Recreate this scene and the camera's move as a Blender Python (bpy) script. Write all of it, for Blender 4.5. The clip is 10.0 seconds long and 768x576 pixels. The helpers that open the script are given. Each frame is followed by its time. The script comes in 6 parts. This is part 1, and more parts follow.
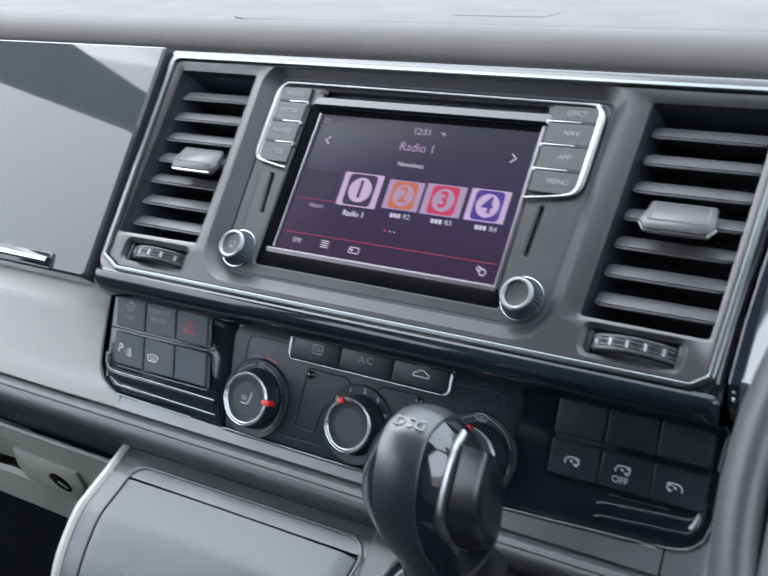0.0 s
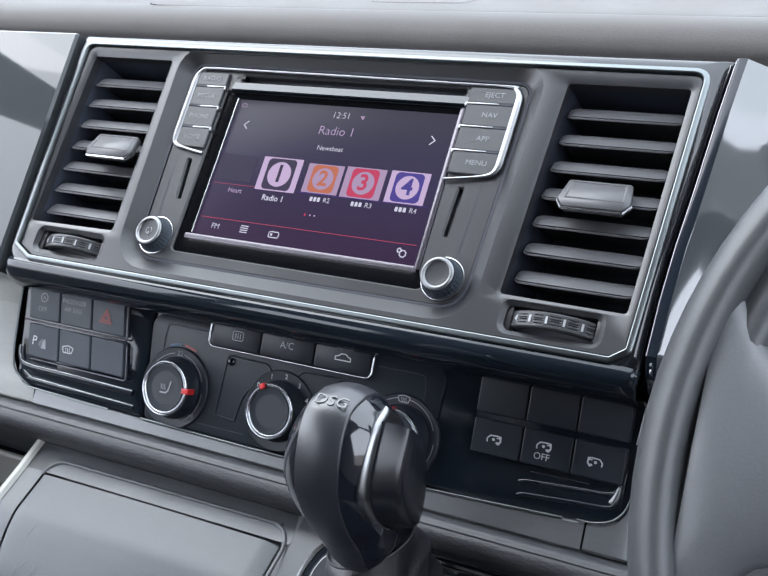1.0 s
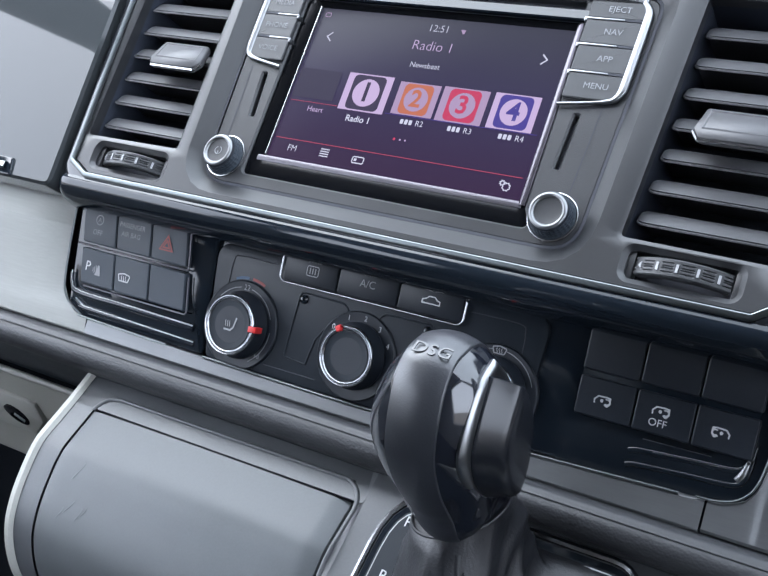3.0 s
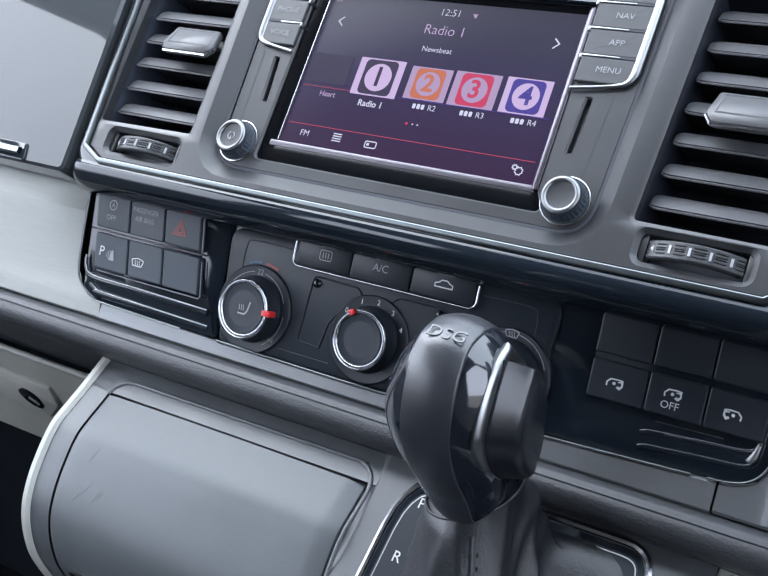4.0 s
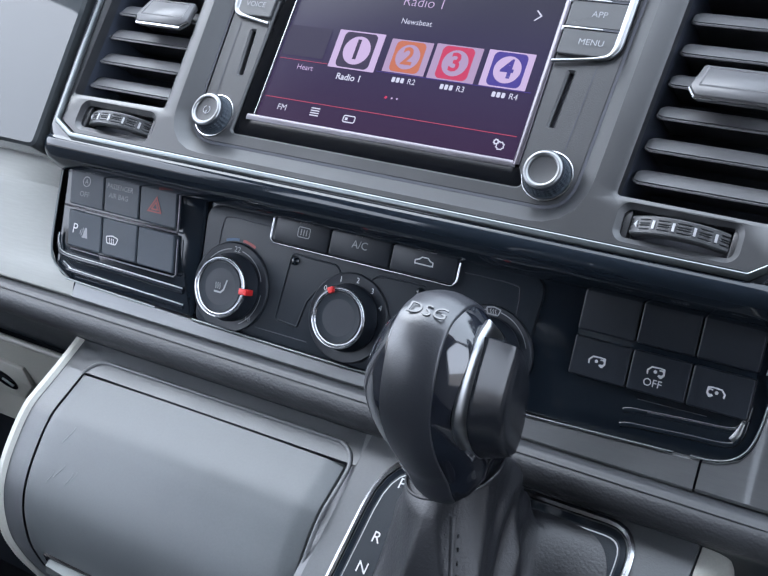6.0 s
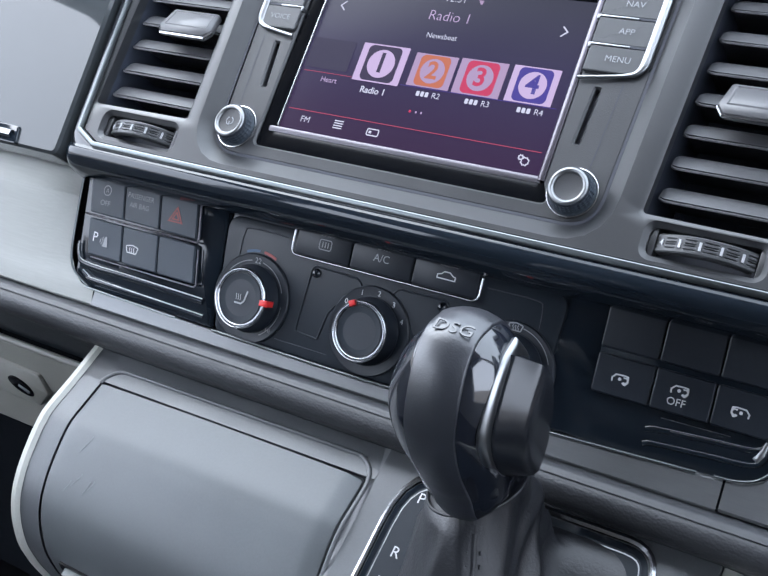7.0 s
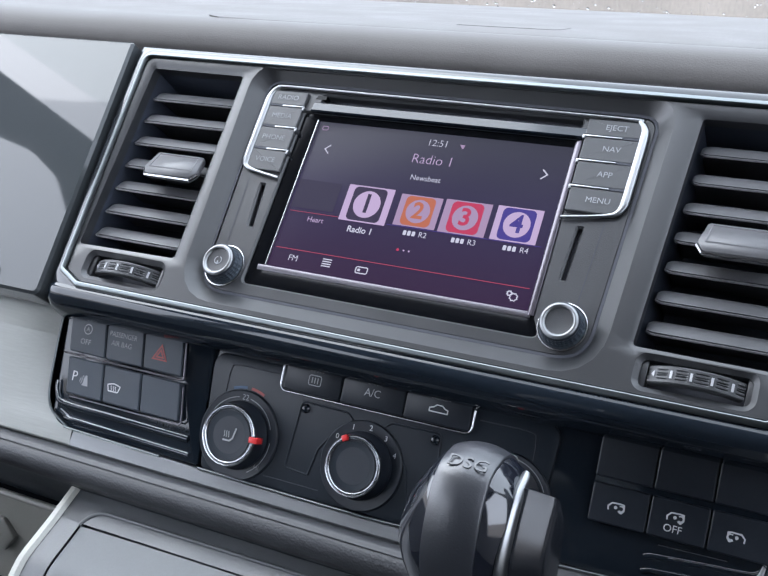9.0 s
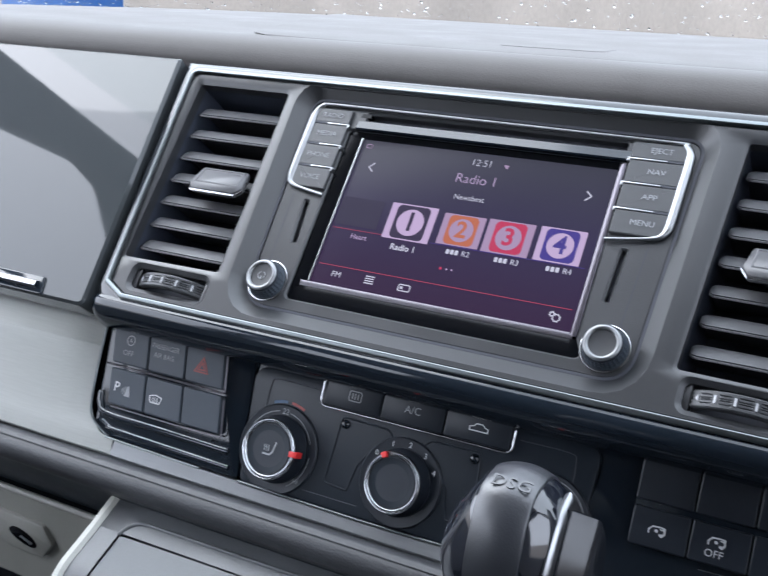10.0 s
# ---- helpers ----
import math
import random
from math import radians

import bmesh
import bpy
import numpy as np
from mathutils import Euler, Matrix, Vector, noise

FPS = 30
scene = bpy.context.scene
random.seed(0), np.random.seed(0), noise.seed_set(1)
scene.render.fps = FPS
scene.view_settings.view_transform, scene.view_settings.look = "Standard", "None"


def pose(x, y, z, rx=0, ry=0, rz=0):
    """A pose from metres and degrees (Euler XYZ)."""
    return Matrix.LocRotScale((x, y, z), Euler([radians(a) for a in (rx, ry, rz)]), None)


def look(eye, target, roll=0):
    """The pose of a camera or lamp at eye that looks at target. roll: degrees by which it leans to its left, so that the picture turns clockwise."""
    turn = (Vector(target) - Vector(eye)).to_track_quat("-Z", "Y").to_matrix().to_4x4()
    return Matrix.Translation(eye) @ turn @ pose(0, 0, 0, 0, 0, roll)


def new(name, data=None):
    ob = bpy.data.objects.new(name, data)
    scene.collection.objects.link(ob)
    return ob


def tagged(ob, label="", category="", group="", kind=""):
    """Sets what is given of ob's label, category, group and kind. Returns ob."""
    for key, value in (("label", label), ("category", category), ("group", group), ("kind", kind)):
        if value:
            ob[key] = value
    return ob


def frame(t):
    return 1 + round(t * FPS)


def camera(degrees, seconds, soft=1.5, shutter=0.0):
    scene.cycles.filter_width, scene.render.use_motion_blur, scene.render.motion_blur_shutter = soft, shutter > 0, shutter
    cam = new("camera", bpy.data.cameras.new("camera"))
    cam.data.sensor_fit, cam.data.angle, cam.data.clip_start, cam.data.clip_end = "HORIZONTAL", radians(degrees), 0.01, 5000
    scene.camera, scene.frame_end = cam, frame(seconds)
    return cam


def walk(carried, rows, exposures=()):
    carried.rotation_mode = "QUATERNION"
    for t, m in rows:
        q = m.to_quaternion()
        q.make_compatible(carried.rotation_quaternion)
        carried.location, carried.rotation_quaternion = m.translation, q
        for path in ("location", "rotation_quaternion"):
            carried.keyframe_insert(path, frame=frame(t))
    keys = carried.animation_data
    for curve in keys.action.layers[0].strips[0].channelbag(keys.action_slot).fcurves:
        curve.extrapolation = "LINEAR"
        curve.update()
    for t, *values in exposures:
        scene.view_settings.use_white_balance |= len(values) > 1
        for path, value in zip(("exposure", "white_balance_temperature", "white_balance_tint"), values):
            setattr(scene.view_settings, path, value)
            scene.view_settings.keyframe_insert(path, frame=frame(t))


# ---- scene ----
cam = camera(40.90, 10.0, soft=1.4, shutter=0.5)
PATH = [
    (0, (0.2979, -0.4634, 1.4929), (0.0092, -0.0340, 1.3063), -2.26),
    (0.2, (0.3016, -0.4697, 1.4859), (0.0245, -0.0321, 1.3007), -2.08),
    (0.5, (0.3043, -0.4705, 1.4828), (0.0401, -0.0239, 1.3005), -1.85),
    (1, (0.2995, -0.4644, 1.4796), (0.0453, -0.0127, 1.2957), -1.44),
    (1.5, (0.2891, -0.4542, 1.4752), (0.0387, -0.0024, 1.2863), -0.64),
    (2, (0.2745, -0.4493, 1.4724), (0.0200, -0.0028, 1.2765), -0.16),
    (2.2, (0.2715, -0.4432, 1.4720), (0.0179, 0.0009, 1.2694), 0.12),
    (2.5, (0.2652, -0.4356, 1.4591), (0.0067, 0.0043, 1.2539), 0.26),
    (3, (0.2489, -0.4324, 1.4572), (-0.0160, 0.0003, 1.2448), 0.39),
    (4.5, (0.2477, -0.4377, 1.4595), (-0.0179, -0.0106, 1.2367), -0.00),
    (5, (0.2503, -0.4366, 1.4583), (-0.0100, -0.0073, 1.2336), -0.11),
    (6.5, (0.2403, -0.4288, 1.4530), (-0.0142, 0.0005, 1.2219), 0.66),
    (7, (0.2370, -0.4322, 1.4565), (-0.0213, -0.0029, 1.2298), 1.08),
    (7.5, (0.2300, -0.4335, 1.4564), (-0.0315, -0.0016, 1.2381), 1.51),
    (7.8, (0.2212, -0.4457, 1.4618), (-0.0478, -0.0129, 1.2550), 1.60),
    (8, (0.2155, -0.4470, 1.4642), (-0.0536, -0.0108, 1.2646), 1.83),
    (8.3, (0.2165, -0.4576, 1.4669), (-0.0421, -0.0051, 1.2912), 1.51),
    (8.5, (0.2134, -0.4572, 1.4677), (-0.0356, 0.0046, 1.3025), 1.53),
    (9, (0.2113, -0.4558, 1.4653), (-0.0228, 0.0138, 1.3005), 1.63),
    (9.5, (0.2060, -0.4599, 1.4670), (-0.0246, 0.0126, 1.3055), 2.02),
    (10, (0.2056, -0.4619, 1.4679), (-0.0423, 0.0029, 1.3097), 2.26),
]
walk(cam, [(t, look(eye, target, roll)) for t, eye, target, roll in PATH], exposures=[(0, 2.17, 6150, 11.5), (1.5, 2.20, 6050, 11), (3, 2.31, 5870, 11), (7.5, 2.39, 5820, 11), (8.5, 2.21, 5950, 11.5), (10, 2.14, 5950, 12)])

# ---- light ----
world = bpy.data.worlds.new("overcast")
scene.world = world
world.use_nodes = True
wt = world.node_tree
sky = wt.nodes.new("ShaderNodeTexSky")
sky.sky_type, sky.sun_disc = "NISHITA", False
sky.sun_elevation, sky.sun_rotation = radians(48), radians(250)
sky.air_density, sky.dust_density = 1.0, 4.0
soft_sky = wt.nodes.new("ShaderNodeHueSaturation")
soft_sky.inputs["Saturation"].default_value = 0.28
wt.links.new(sky.outputs[0], soft_sky.inputs["Color"])
cloud = wt.nodes.new("ShaderNodeMix")          # an even layer of cloud hides most of the clear sky
cloud.data_type = "RGBA"
cloud.inputs["Factor"].default_value = 0.85
cloud.inputs["B"].default_value = (7.2, 7.5, 8.0, 1)
wt.links.new(soft_sky.outputs[0], cloud.inputs["A"])
wt.links.new(cloud.outputs["Result"], wt.nodes["Background"].inputs[0])
wt.nodes["Background"].inputs[1].default_value = 0.15
sun_data = bpy.data.lights.new("sun", "SUN")
sun_data.energy, sun_data.angle, sun_data.color = 0.5, radians(45), (1.0, 0.97, 0.93)
sun = new("sun", sun_data)
sun.matrix_world = look((-4.0, 0.5, 6.0), (0, 0, 1.35))

# ---- frames of reference: the display's centre is the origin of the dashboard ----
CAR = Matrix.Translation((0, 0, 1.35))
PAN = CAR @ pose(0, 0, 0, -38)                 # raked centre fascia: x across, z up the face, -y out of it
LOW = PAN @ pose(0, 0.0229, -0.0907, 15)       # lower control panel, the same axes
MM = 0.001


# ---- materials ----
def mat(name, color, rough=0.5, metal=0.0, grain=0.0, grain_size=0.0006, cells=False, blotch=0.12, coat=0.0, stretch=(1, 1, 1), spec=0.5, wear=0.1):
    m = bpy.data.materials.new(name)
    m.use_nodes = True
    nt = m.node_tree
    b = nt.nodes["Principled BSDF"]
    b.inputs["Roughness"].default_value = rough
    b.inputs["Metallic"].default_value = metal
    b.inputs["Coat Weight"].default_value = coat
    b.inputs["Coat Roughness"].default_value = 0.04
    b.inputs["Specular IOR Level"].default_value = spec
    tc = nt.nodes.new("ShaderNodeTexCoord")
    mp = nt.nodes.new("ShaderNodeMapping")
    mp.inputs["Scale"].default_value = stretch
    nt.links.new(tc.outputs["Object"], mp.inputs[0])
    big = nt.nodes.new("ShaderNodeTexNoise")
    big.inputs["Scale"].default_value, big.inputs["Detail"].default_value = 22.0, 5.0
    nt.links.new(mp.outputs[0], big.inputs["Vector"])
    fine = nt.nodes.new("ShaderNodeTexNoise")
    fine.inputs["Scale"].default_value, fine.inputs["Detail"].default_value = 900.0, 2.0
    nt.links.new(mp.outputs[0], fine.inputs["Vector"])
    both = nt.nodes.new("ShaderNodeMath")
    both.operation = "MULTIPLY_ADD"
    both.inputs[1].default_value = 0.5
    nt.links.new(fine.outputs[0], both.inputs[0])
    nt.links.new(big.outputs[0], both.inputs[2])
    ramp = nt.nodes.new("ShaderNodeMapRange")
    ramp.inputs["From Min"].default_value, ramp.inputs["From Max"].default_value = 0.45, 1.05
    ramp.inputs["To Min"].default_value, ramp.inputs["To Max"].default_value = 1 - blotch, 1 + blotch
    nt.links.new(both.outputs[0], ramp.inputs["Value"])
    tint = nt.nodes.new("ShaderNodeVectorMath")
    tint.operation = "SCALE"
    tint.inputs[0].default_value = color
    nt.links.new(ramp.outputs[0], tint.inputs["Scale"])
    nt.links.new(tint.outputs[0], b.inputs["Base Color"])
    rr_ = nt.nodes.new("ShaderNodeMapRange")
    rr_.inputs["From Min"].default_value, rr_.inputs["From Max"].default_value = 0.45, 1.05
    rr_.inputs["To Min"].default_value, rr_.inputs["To Max"].default_value = rough * (1 - wear), min(1, rough * (1 + wear))
    nt.links.new(both.outputs[0], rr_.inputs["Value"])
    nt.links.new(rr_.outputs[0], b.inputs["Roughness"])
    if grain:
        if cells:
            g = nt.nodes.new("ShaderNodeTexVoronoi")
            g.feature = "F1"
            g.inputs["Scale"].default_value = 1 / grain_size
        else:
            g = nt.nodes.new("ShaderNodeTexNoise")
            g.inputs["Scale"].default_value, g.inputs["Detail"].default_value = 1 / grain_size, 3.0
        nt.links.new(mp.outputs[0], g.inputs["Vector"])
        bump = nt.nodes.new("ShaderNodeBump")
        bump.inputs["Strength"].default_value = grain
        bump.inputs["Distance"].default_value = 0.0004
        bump.invert = cells
        nt.links.new(g.outputs[0], bump.inputs["Height"])
        nt.links.new(bump.outputs[0], b.inputs["Normal"])
    return m


def glow(name, color, strength=0.22):
    m = bpy.data.materials.new(name)
    m.use_nodes = True
    b = m.node_tree.nodes["Principled BSDF"]
    b.inputs["Base Color"].default_value = (0.01, 0.01, 0.012, 1)
    b.inputs["Roughness"].default_value = 0.34
    b.inputs["Specular IOR Level"].default_value = 0.06
    b.inputs["Emission Color"].default_value = (*color, 1)
    b.inputs["Emission Strength"].default_value = strength
    return m


BEZEL = mat("black_bezel", (0.003, 0.0034, 0.0045), 0.10, spec=0.16)
FASCIA = mat("fascia_plastic", (0.0225, 0.0236, 0.0260), 0.35, spec=0.68, grain=0.08, grain_size=0.0006, wear=0.12)
SLAT = mat("slat_plastic", (0.06926, 0.06926, 0.07351), 0.40, grain=0.10)
# near-black blue: the footwell's shade is put into this colour
VOID = mat("footwell_shade", (0.0045, 0.0065, 0.0105), 0.85, spec=0.2)
DARK = mat("dark_void", (0.030, 0.0325, 0.043), 0.7)
SURROUND = mat("surround_lacquer", (0.0130, 0.0150, 0.0180), 0.05, blotch=0.05, wear=0.3, spec=0.68)
KNOB_RING = mat("dull_knob_ring", (0.24, 0.245, 0.25), 0.30, metal=0.9, blotch=0.05)
SIDE_RAIL = mat("dark_rail", (0.095, 0.088, 0.104), 0.20, metal=0.7, blotch=0.05)
BAND = mat("satin_band", (0.30, 0.31, 0.32), 0.32, metal=1.0, blotch=0.04)
STEEL = mat("handle_steel", (0.105, 0.115, 0.115), 0.40, metal=0.7, blotch=0.05)
MARK = mat("rubbed_plastic", (0.118, 0.127, 0.132), 0.45)
PIANO = mat("piano_black", (0.0098, 0.0140, 0.0200), 0.08, blotch=0.05, wear=0.35, spec=0.48)
# the glove lid's lacquer, paler and extra shiny to strengthen the window's reflection
LACQUER_D = mat("brightened_grey_lacquer", (0.060, 0.066, 0.070), 0.05, blotch=0.03, wear=0.2, spec=0.9)
LACQUER_D.node_tree.nodes["Principled BSDF"].inputs["Coat Weight"].default_value = 1.0
LACQUER_D.node_tree.nodes["Principled BSDF"].inputs["Coat IOR"].default_value = 1.62
LACQUER = mat("grey_lacquer", (0.042, 0.047, 0.050), 0.03, blotch=0.03, wear=0.2, spec=0.36)
CHROME = mat("chrome", (0.50, 0.51, 0.53), 0.22, metal=1.0, blotch=0.04)
# duct black lifted towards blue, imitating haze over the dark openings
DUCT = mat("hazed_duct_plastic", (0.042, 0.050, 0.070), 0.55, grain=0.1)
FRAME = mat("soft_chrome", (0.172, 0.190, 0.194), 0.32, metal=1.0, blotch=0.03, wear=0.0)
DIM = mat("worn_print", (0.20, 0.207, 0.22), 0.5)
RAIL = mat("dull_rail", (0.16, 0.152, 0.170), 0.33, metal=0.9, blotch=0.05)
SATIN = mat("satin_silver", (0.42, 0.43, 0.44), 0.34, metal=1.0, blotch=0.05)
BRUSHED = mat("brushed_silver", (0.275, 0.28, 0.265), 0.40, metal=0.50, blotch=0.10, stretch=(0.06, 1, 1), grain=0.12, grain_size=0.0012)
STRIP = mat("strip_grey", (0.150, 0.155, 0.160), 0.40, metal=0.55, grain=0.1, stretch=(0.1, 1, 1))
CLIMATE = mat("climate_plastic", (0.0125, 0.0170, 0.0235), 0.40, grain=0.2, grain_size=0.0006, wear=0.2, spec=0.22)
BUTTON = mat("button_plastic", (0.0132, 0.0170, 0.0240), 0.43, grain=0.15, wear=0.2, spec=0.34)
BUTTON_L = mat("button_plastic_grey", (0.03204, 0.04137, 0.05372), 0.48, grain=0.15, wear=0.2, spec=0.34)
KEY = mat("radio_key_plastic", (0.03996, 0.04144, 0.0444), 0.4, grain=0.12)
RADIO = mat("radio_plastic", (0.0265, 0.0275, 0.0300), 0.38, grain=0.2, grain_size=0.0006, wear=0.2)
PAD = mat("padded_vinyl", (0.030, 0.0315, 0.0350), 0.46, grain=0.38, grain_size=0.0013, cells=True, wear=0.12)
TOP = mat("dash_top_plastic", (0.112, 0.106, 0.103), 0.58, spec=0.10, grain=0.3, grain_size=0.0009, wear=0.2)
CONSOLE = mat("console_plastic", (0.0851, 0.09028, 0.0962), 0.38, grain=0.18, grain_size=0.0008, wear=0.25)
LEDGE = mat("ledge_plastic", (0.050, 0.0525, 0.057), 0.42, grain=0.12, grain_size=0.0008)
LID = mat("lid_plastic", (0.0860, 0.0935, 0.0985), 0.44, grain=0.04, grain_size=0.0008, wear=0.12)
BEIGE = mat("beige_plastic", (0.222, 0.2183, 0.1961), 0.5, grain=0.3, grain_size=0.0008)
EDGE = mat("pale_edge_plastic", (0.407, 0.407, 0.37), 0.45)
LEATHER = mat("black_leather", (0.01877, 0.0204, 0.02553), 0.34, spec=1.0, grain=0.2, grain_size=0.0009, wear=0.25)
GAITER = mat("gaiter_leather", (0.01104, 0.012, 0.01509), 0.38, spec=0.6, grain=0.4, grain_size=0.0012, wear=0.3)
KNOB = mat("gloss_knob", (0.00736, 0.009, 0.0138), 0.09, blotch=0.05, wear=0.3, spec=1.0)
REL = mat("satin_black", (0.01012, 0.0115, 0.01495), 0.25, grain=0.08, spec=0.6)
SPOKE = mat("wheel_spoke_plastic", (0.100, 0.104, 0.110), 0.30, grain=0.15, grain_size=0.0010)
WHEEL = mat("wheel_leather", (0.052, 0.0545, 0.058), 0.42, grain=0.2, grain_size=0.0012)
WHITE = mat("white_print", (0.555, 0.5624, 0.5772), 0.5)
PRINT = mat("grey_white_print", (0.38, 0.385, 0.40), 0.5)
PALE = mat("faded_print", (0.2516, 0.259, 0.2738), 0.5)
RED = mat("red_print", (0.555, 0.0222, 0.0222), 0.45)
DULLRED = mat("dull_red_print", (0.2442, 0.037, 0.0333), 0.5)
DULLBLUE = mat("dull_blue_print", (0.0296, 0.074, 0.148), 0.5)
TRIMGREY = mat("cab_trim", (0.20, 0.20, 0.20), 0.6, grain=0.3)
# carpet colour darkened to hold the footwell's shade
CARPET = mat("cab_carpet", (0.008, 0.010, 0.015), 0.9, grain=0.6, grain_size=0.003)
HEADER = mat("header_trim", (0.55, 0.55, 0.54), 0.7, grain=0.2)
HEAD = mat("headlining", (0.24, 0.24, 0.236), 0.85, grain=0.3, grain_size=0.002)
PANEL_OUT = mat("outer_wall_render", (0.235, 0.205, 0.180), 0.85, grain=0.6, grain_size=0.03, blotch=0.28, stretch=(0.06, 0.06, 0.025))
GRAVEL = mat("gravel", (0.216, 0.192, 0.168), 0.9, grain=1.0, grain_size=0.03, blotch=0.12)
BLUE = mat("blue_plastic", (0.004, 0.052, 0.185), 0.45)

GLASS = bpy.data.materials.new("window_glass")
GLASS.use_nodes = True
gt_ = GLASS.node_tree
gt_.nodes.remove(gt_.nodes["Principled BSDF"])
clear, gloss, mixed = gt_.nodes.new("ShaderNodeBsdfTransparent"), gt_.nodes.new("ShaderNodeBsdfGlossy"), gt_.nodes.new("ShaderNodeMixShader")
clear.inputs["Color"].default_value = (0.90, 0.93, 0.92, 1)
gloss.inputs["Roughness"].default_value, mixed.inputs["Fac"].default_value = 0.0, 0.07
gt_.links.new(clear.outputs[0], mixed.inputs[1])
gt_.links.new(gloss.outputs[0], mixed.inputs[2])
gt_.links.new(mixed.outputs[0], gt_.nodes["Material Output"].inputs["Surface"])


# ---- mesh helpers ----
def link(name, bm, material, parent=None, label="", smooth=30, matrix=None):
    bmesh.ops.recalc_face_normals(bm, faces=bm.faces)
    me = bpy.data.meshes.new(name)
    bm.to_mesh(me)
    bm.free()
    me.materials.append(material)
    if smooth:
        for p in me.polygons:
            p.use_smooth = True
        me.set_sharp_from_angle(angle=radians(smooth))
    ob = new(name, me)
    if parent is not None:
        ob.parent = parent
    if matrix is not None:
        ob.matrix_basis = matrix
    if label:
        tagged(ob, label)
    return ob


def part(name, bm, material, parent, label="", smooth=30, matrix=None):
    return link(name, bm, material, parent, label, smooth, matrix)


def thing(name, m, label, category, group="", kind=""):
    ob = new(name)
    ob.empty_display_size = 0.02
    ob.matrix_basis = m
    return tagged(ob, label, category, group, kind)


def arc_pts(cx, cz, r, a0, a1, n):
    return [(cx + r * math.cos(a0 + (a1 - a0) * i / n), cz + r * math.sin(a0 + (a1 - a0) * i / n)) for i in range(n + 1)]


def rr(x0, x1, z0, z1, r, n=5):
    r = max(min(r, (x1 - x0) / 2 - 1e-5, (z1 - z0) / 2 - 1e-5), 1e-5)
    q = math.pi / 2
    return (arc_pts(x1 - r, z0 + r, r, -q, 0, n) + arc_pts(x1 - r, z1 - r, r, 0, q, n)
            + arc_pts(x0 + r, z1 - r, r, q, 2 * q, n) + arc_pts(x0 + r, z0 + r, r, 2 * q, 3 * q, n))


def rounded(pts, radii, n=5):
    """A closed polygon with its corners rounded."""
    out = []
    k = len(pts)
    if not isinstance(radii, (list, tuple)):
        radii = [radii] * k
    for i in range(k):
        p, a, c = Vector(pts[i]), Vector(pts[i - 1]), Vector(pts[(i + 1) % k])
        d0, d1 = (a - p).normalized(), (c - p).normalized()
        ang = d0.angle(d1)
        if radii[i] < 1e-6 or ang > 3.12:
            out.append(tuple(p))
            continue
        cut = min(radii[i] / math.tan(ang / 2), (a - p).length * 0.49, (c - p).length * 0.49)
        s, e = p + d0 * cut, p + d1 * cut
        for j in range(n + 1):
            t = j / n
            q = s * (1 - t) ** 2 + p * 2 * t * (1 - t) + e * t * t
            out.append((q.x, q.y))
    return out


def area(pts):
    return sum(pts[i - 1][0] * pts[i][1] - pts[i][0] * pts[i - 1][1] for i in range(len(pts))) / 2


def offset(pts, g, closed=True):
    """Pushes a loop outwards by g (an open line: to its right)."""
    n = len(pts)
    sgn = 1 if (not closed or area(pts) > 0) else -1
    out = []
    for i in range(n):
        p = Vector(pts[i])
        a = Vector(pts[i - 1]) if closed or i > 0 else None
        c = Vector(pts[(i + 1) % n]) if closed or i < n - 1 else None
        e0 = (p - a) if a is not None else None
        e1 = (c - p) if c is not None else None
        if e0 is None or e0.length < 1e-9:
            e0 = e1
        if e1 is None or e1.length < 1e-9:
            e1 = e0
        e0, e1 = e0.normalized(), e1.normalized()
        n0, n1 = Vector((e0.y, -e0.x)), Vector((e1.y, -e1.x))
        m = n0 + n1
        m = n0 if m.length < 1e-6 else m.normalized()
        out.append(tuple(p + m * sgn * g / max(0.5, m.dot(n0))))
    return out


def ring(bm, pts, y):
    return [bm.verts.new((x, y, z)) for x, z in pts]


def bridge(bm, a, b, closed=True):
    n = len(a)
    for i in range(n if closed else n - 1):
        j = (i + 1) % n
        bm.faces.new((a[i], a[j], b[j], b[i]))


def edges_of(bm, loop):
    out = []
    for i in range(len(loop)):
        v, w = loop[i], loop[(i + 1) % len(loop)]
        out.append(bm.edges.get((v, w)) or bm.edges.new((v, w)))
    return out


def plate(bm, outer, holes, y0, y1, b=0.0005, hole_slope=None, back=True):
    """A plate with holes: front at y0, back at y1, chamfered front edges. hole_slope: (width, depth) of a sloping rim, per hole."""
    front = ring(bm, offset(outer, -b), y0)
    rim = ring(bm, outer, y0 + b)
    rear = ring(bm, outer, y1)
    bridge(bm, front, rim), bridge(bm, rim, rear)
    fe, be = edges_of(bm, front), edges_of(bm, rear)
    for k, h in enumerate(holes):
        w, dp = hole_slope[k] if hole_slope else (b, b)
        hf = ring(bm, offset(h, w), y0)
        hm = ring(bm, h, y0 + dp)
        hr = ring(bm, h, y1)
        bridge(bm, hf, hm), bridge(bm, hm, hr)
        fe += edges_of(bm, hf)
        be += edges_of(bm, hr)
    bmesh.ops.triangle_fill(bm, use_beauty=True, use_dissolve=False, edges=fe)
    if back:
        bmesh.ops.triangle_fill(bm, use_beauty=True, use_dissolve=False, edges=be)
    return bm


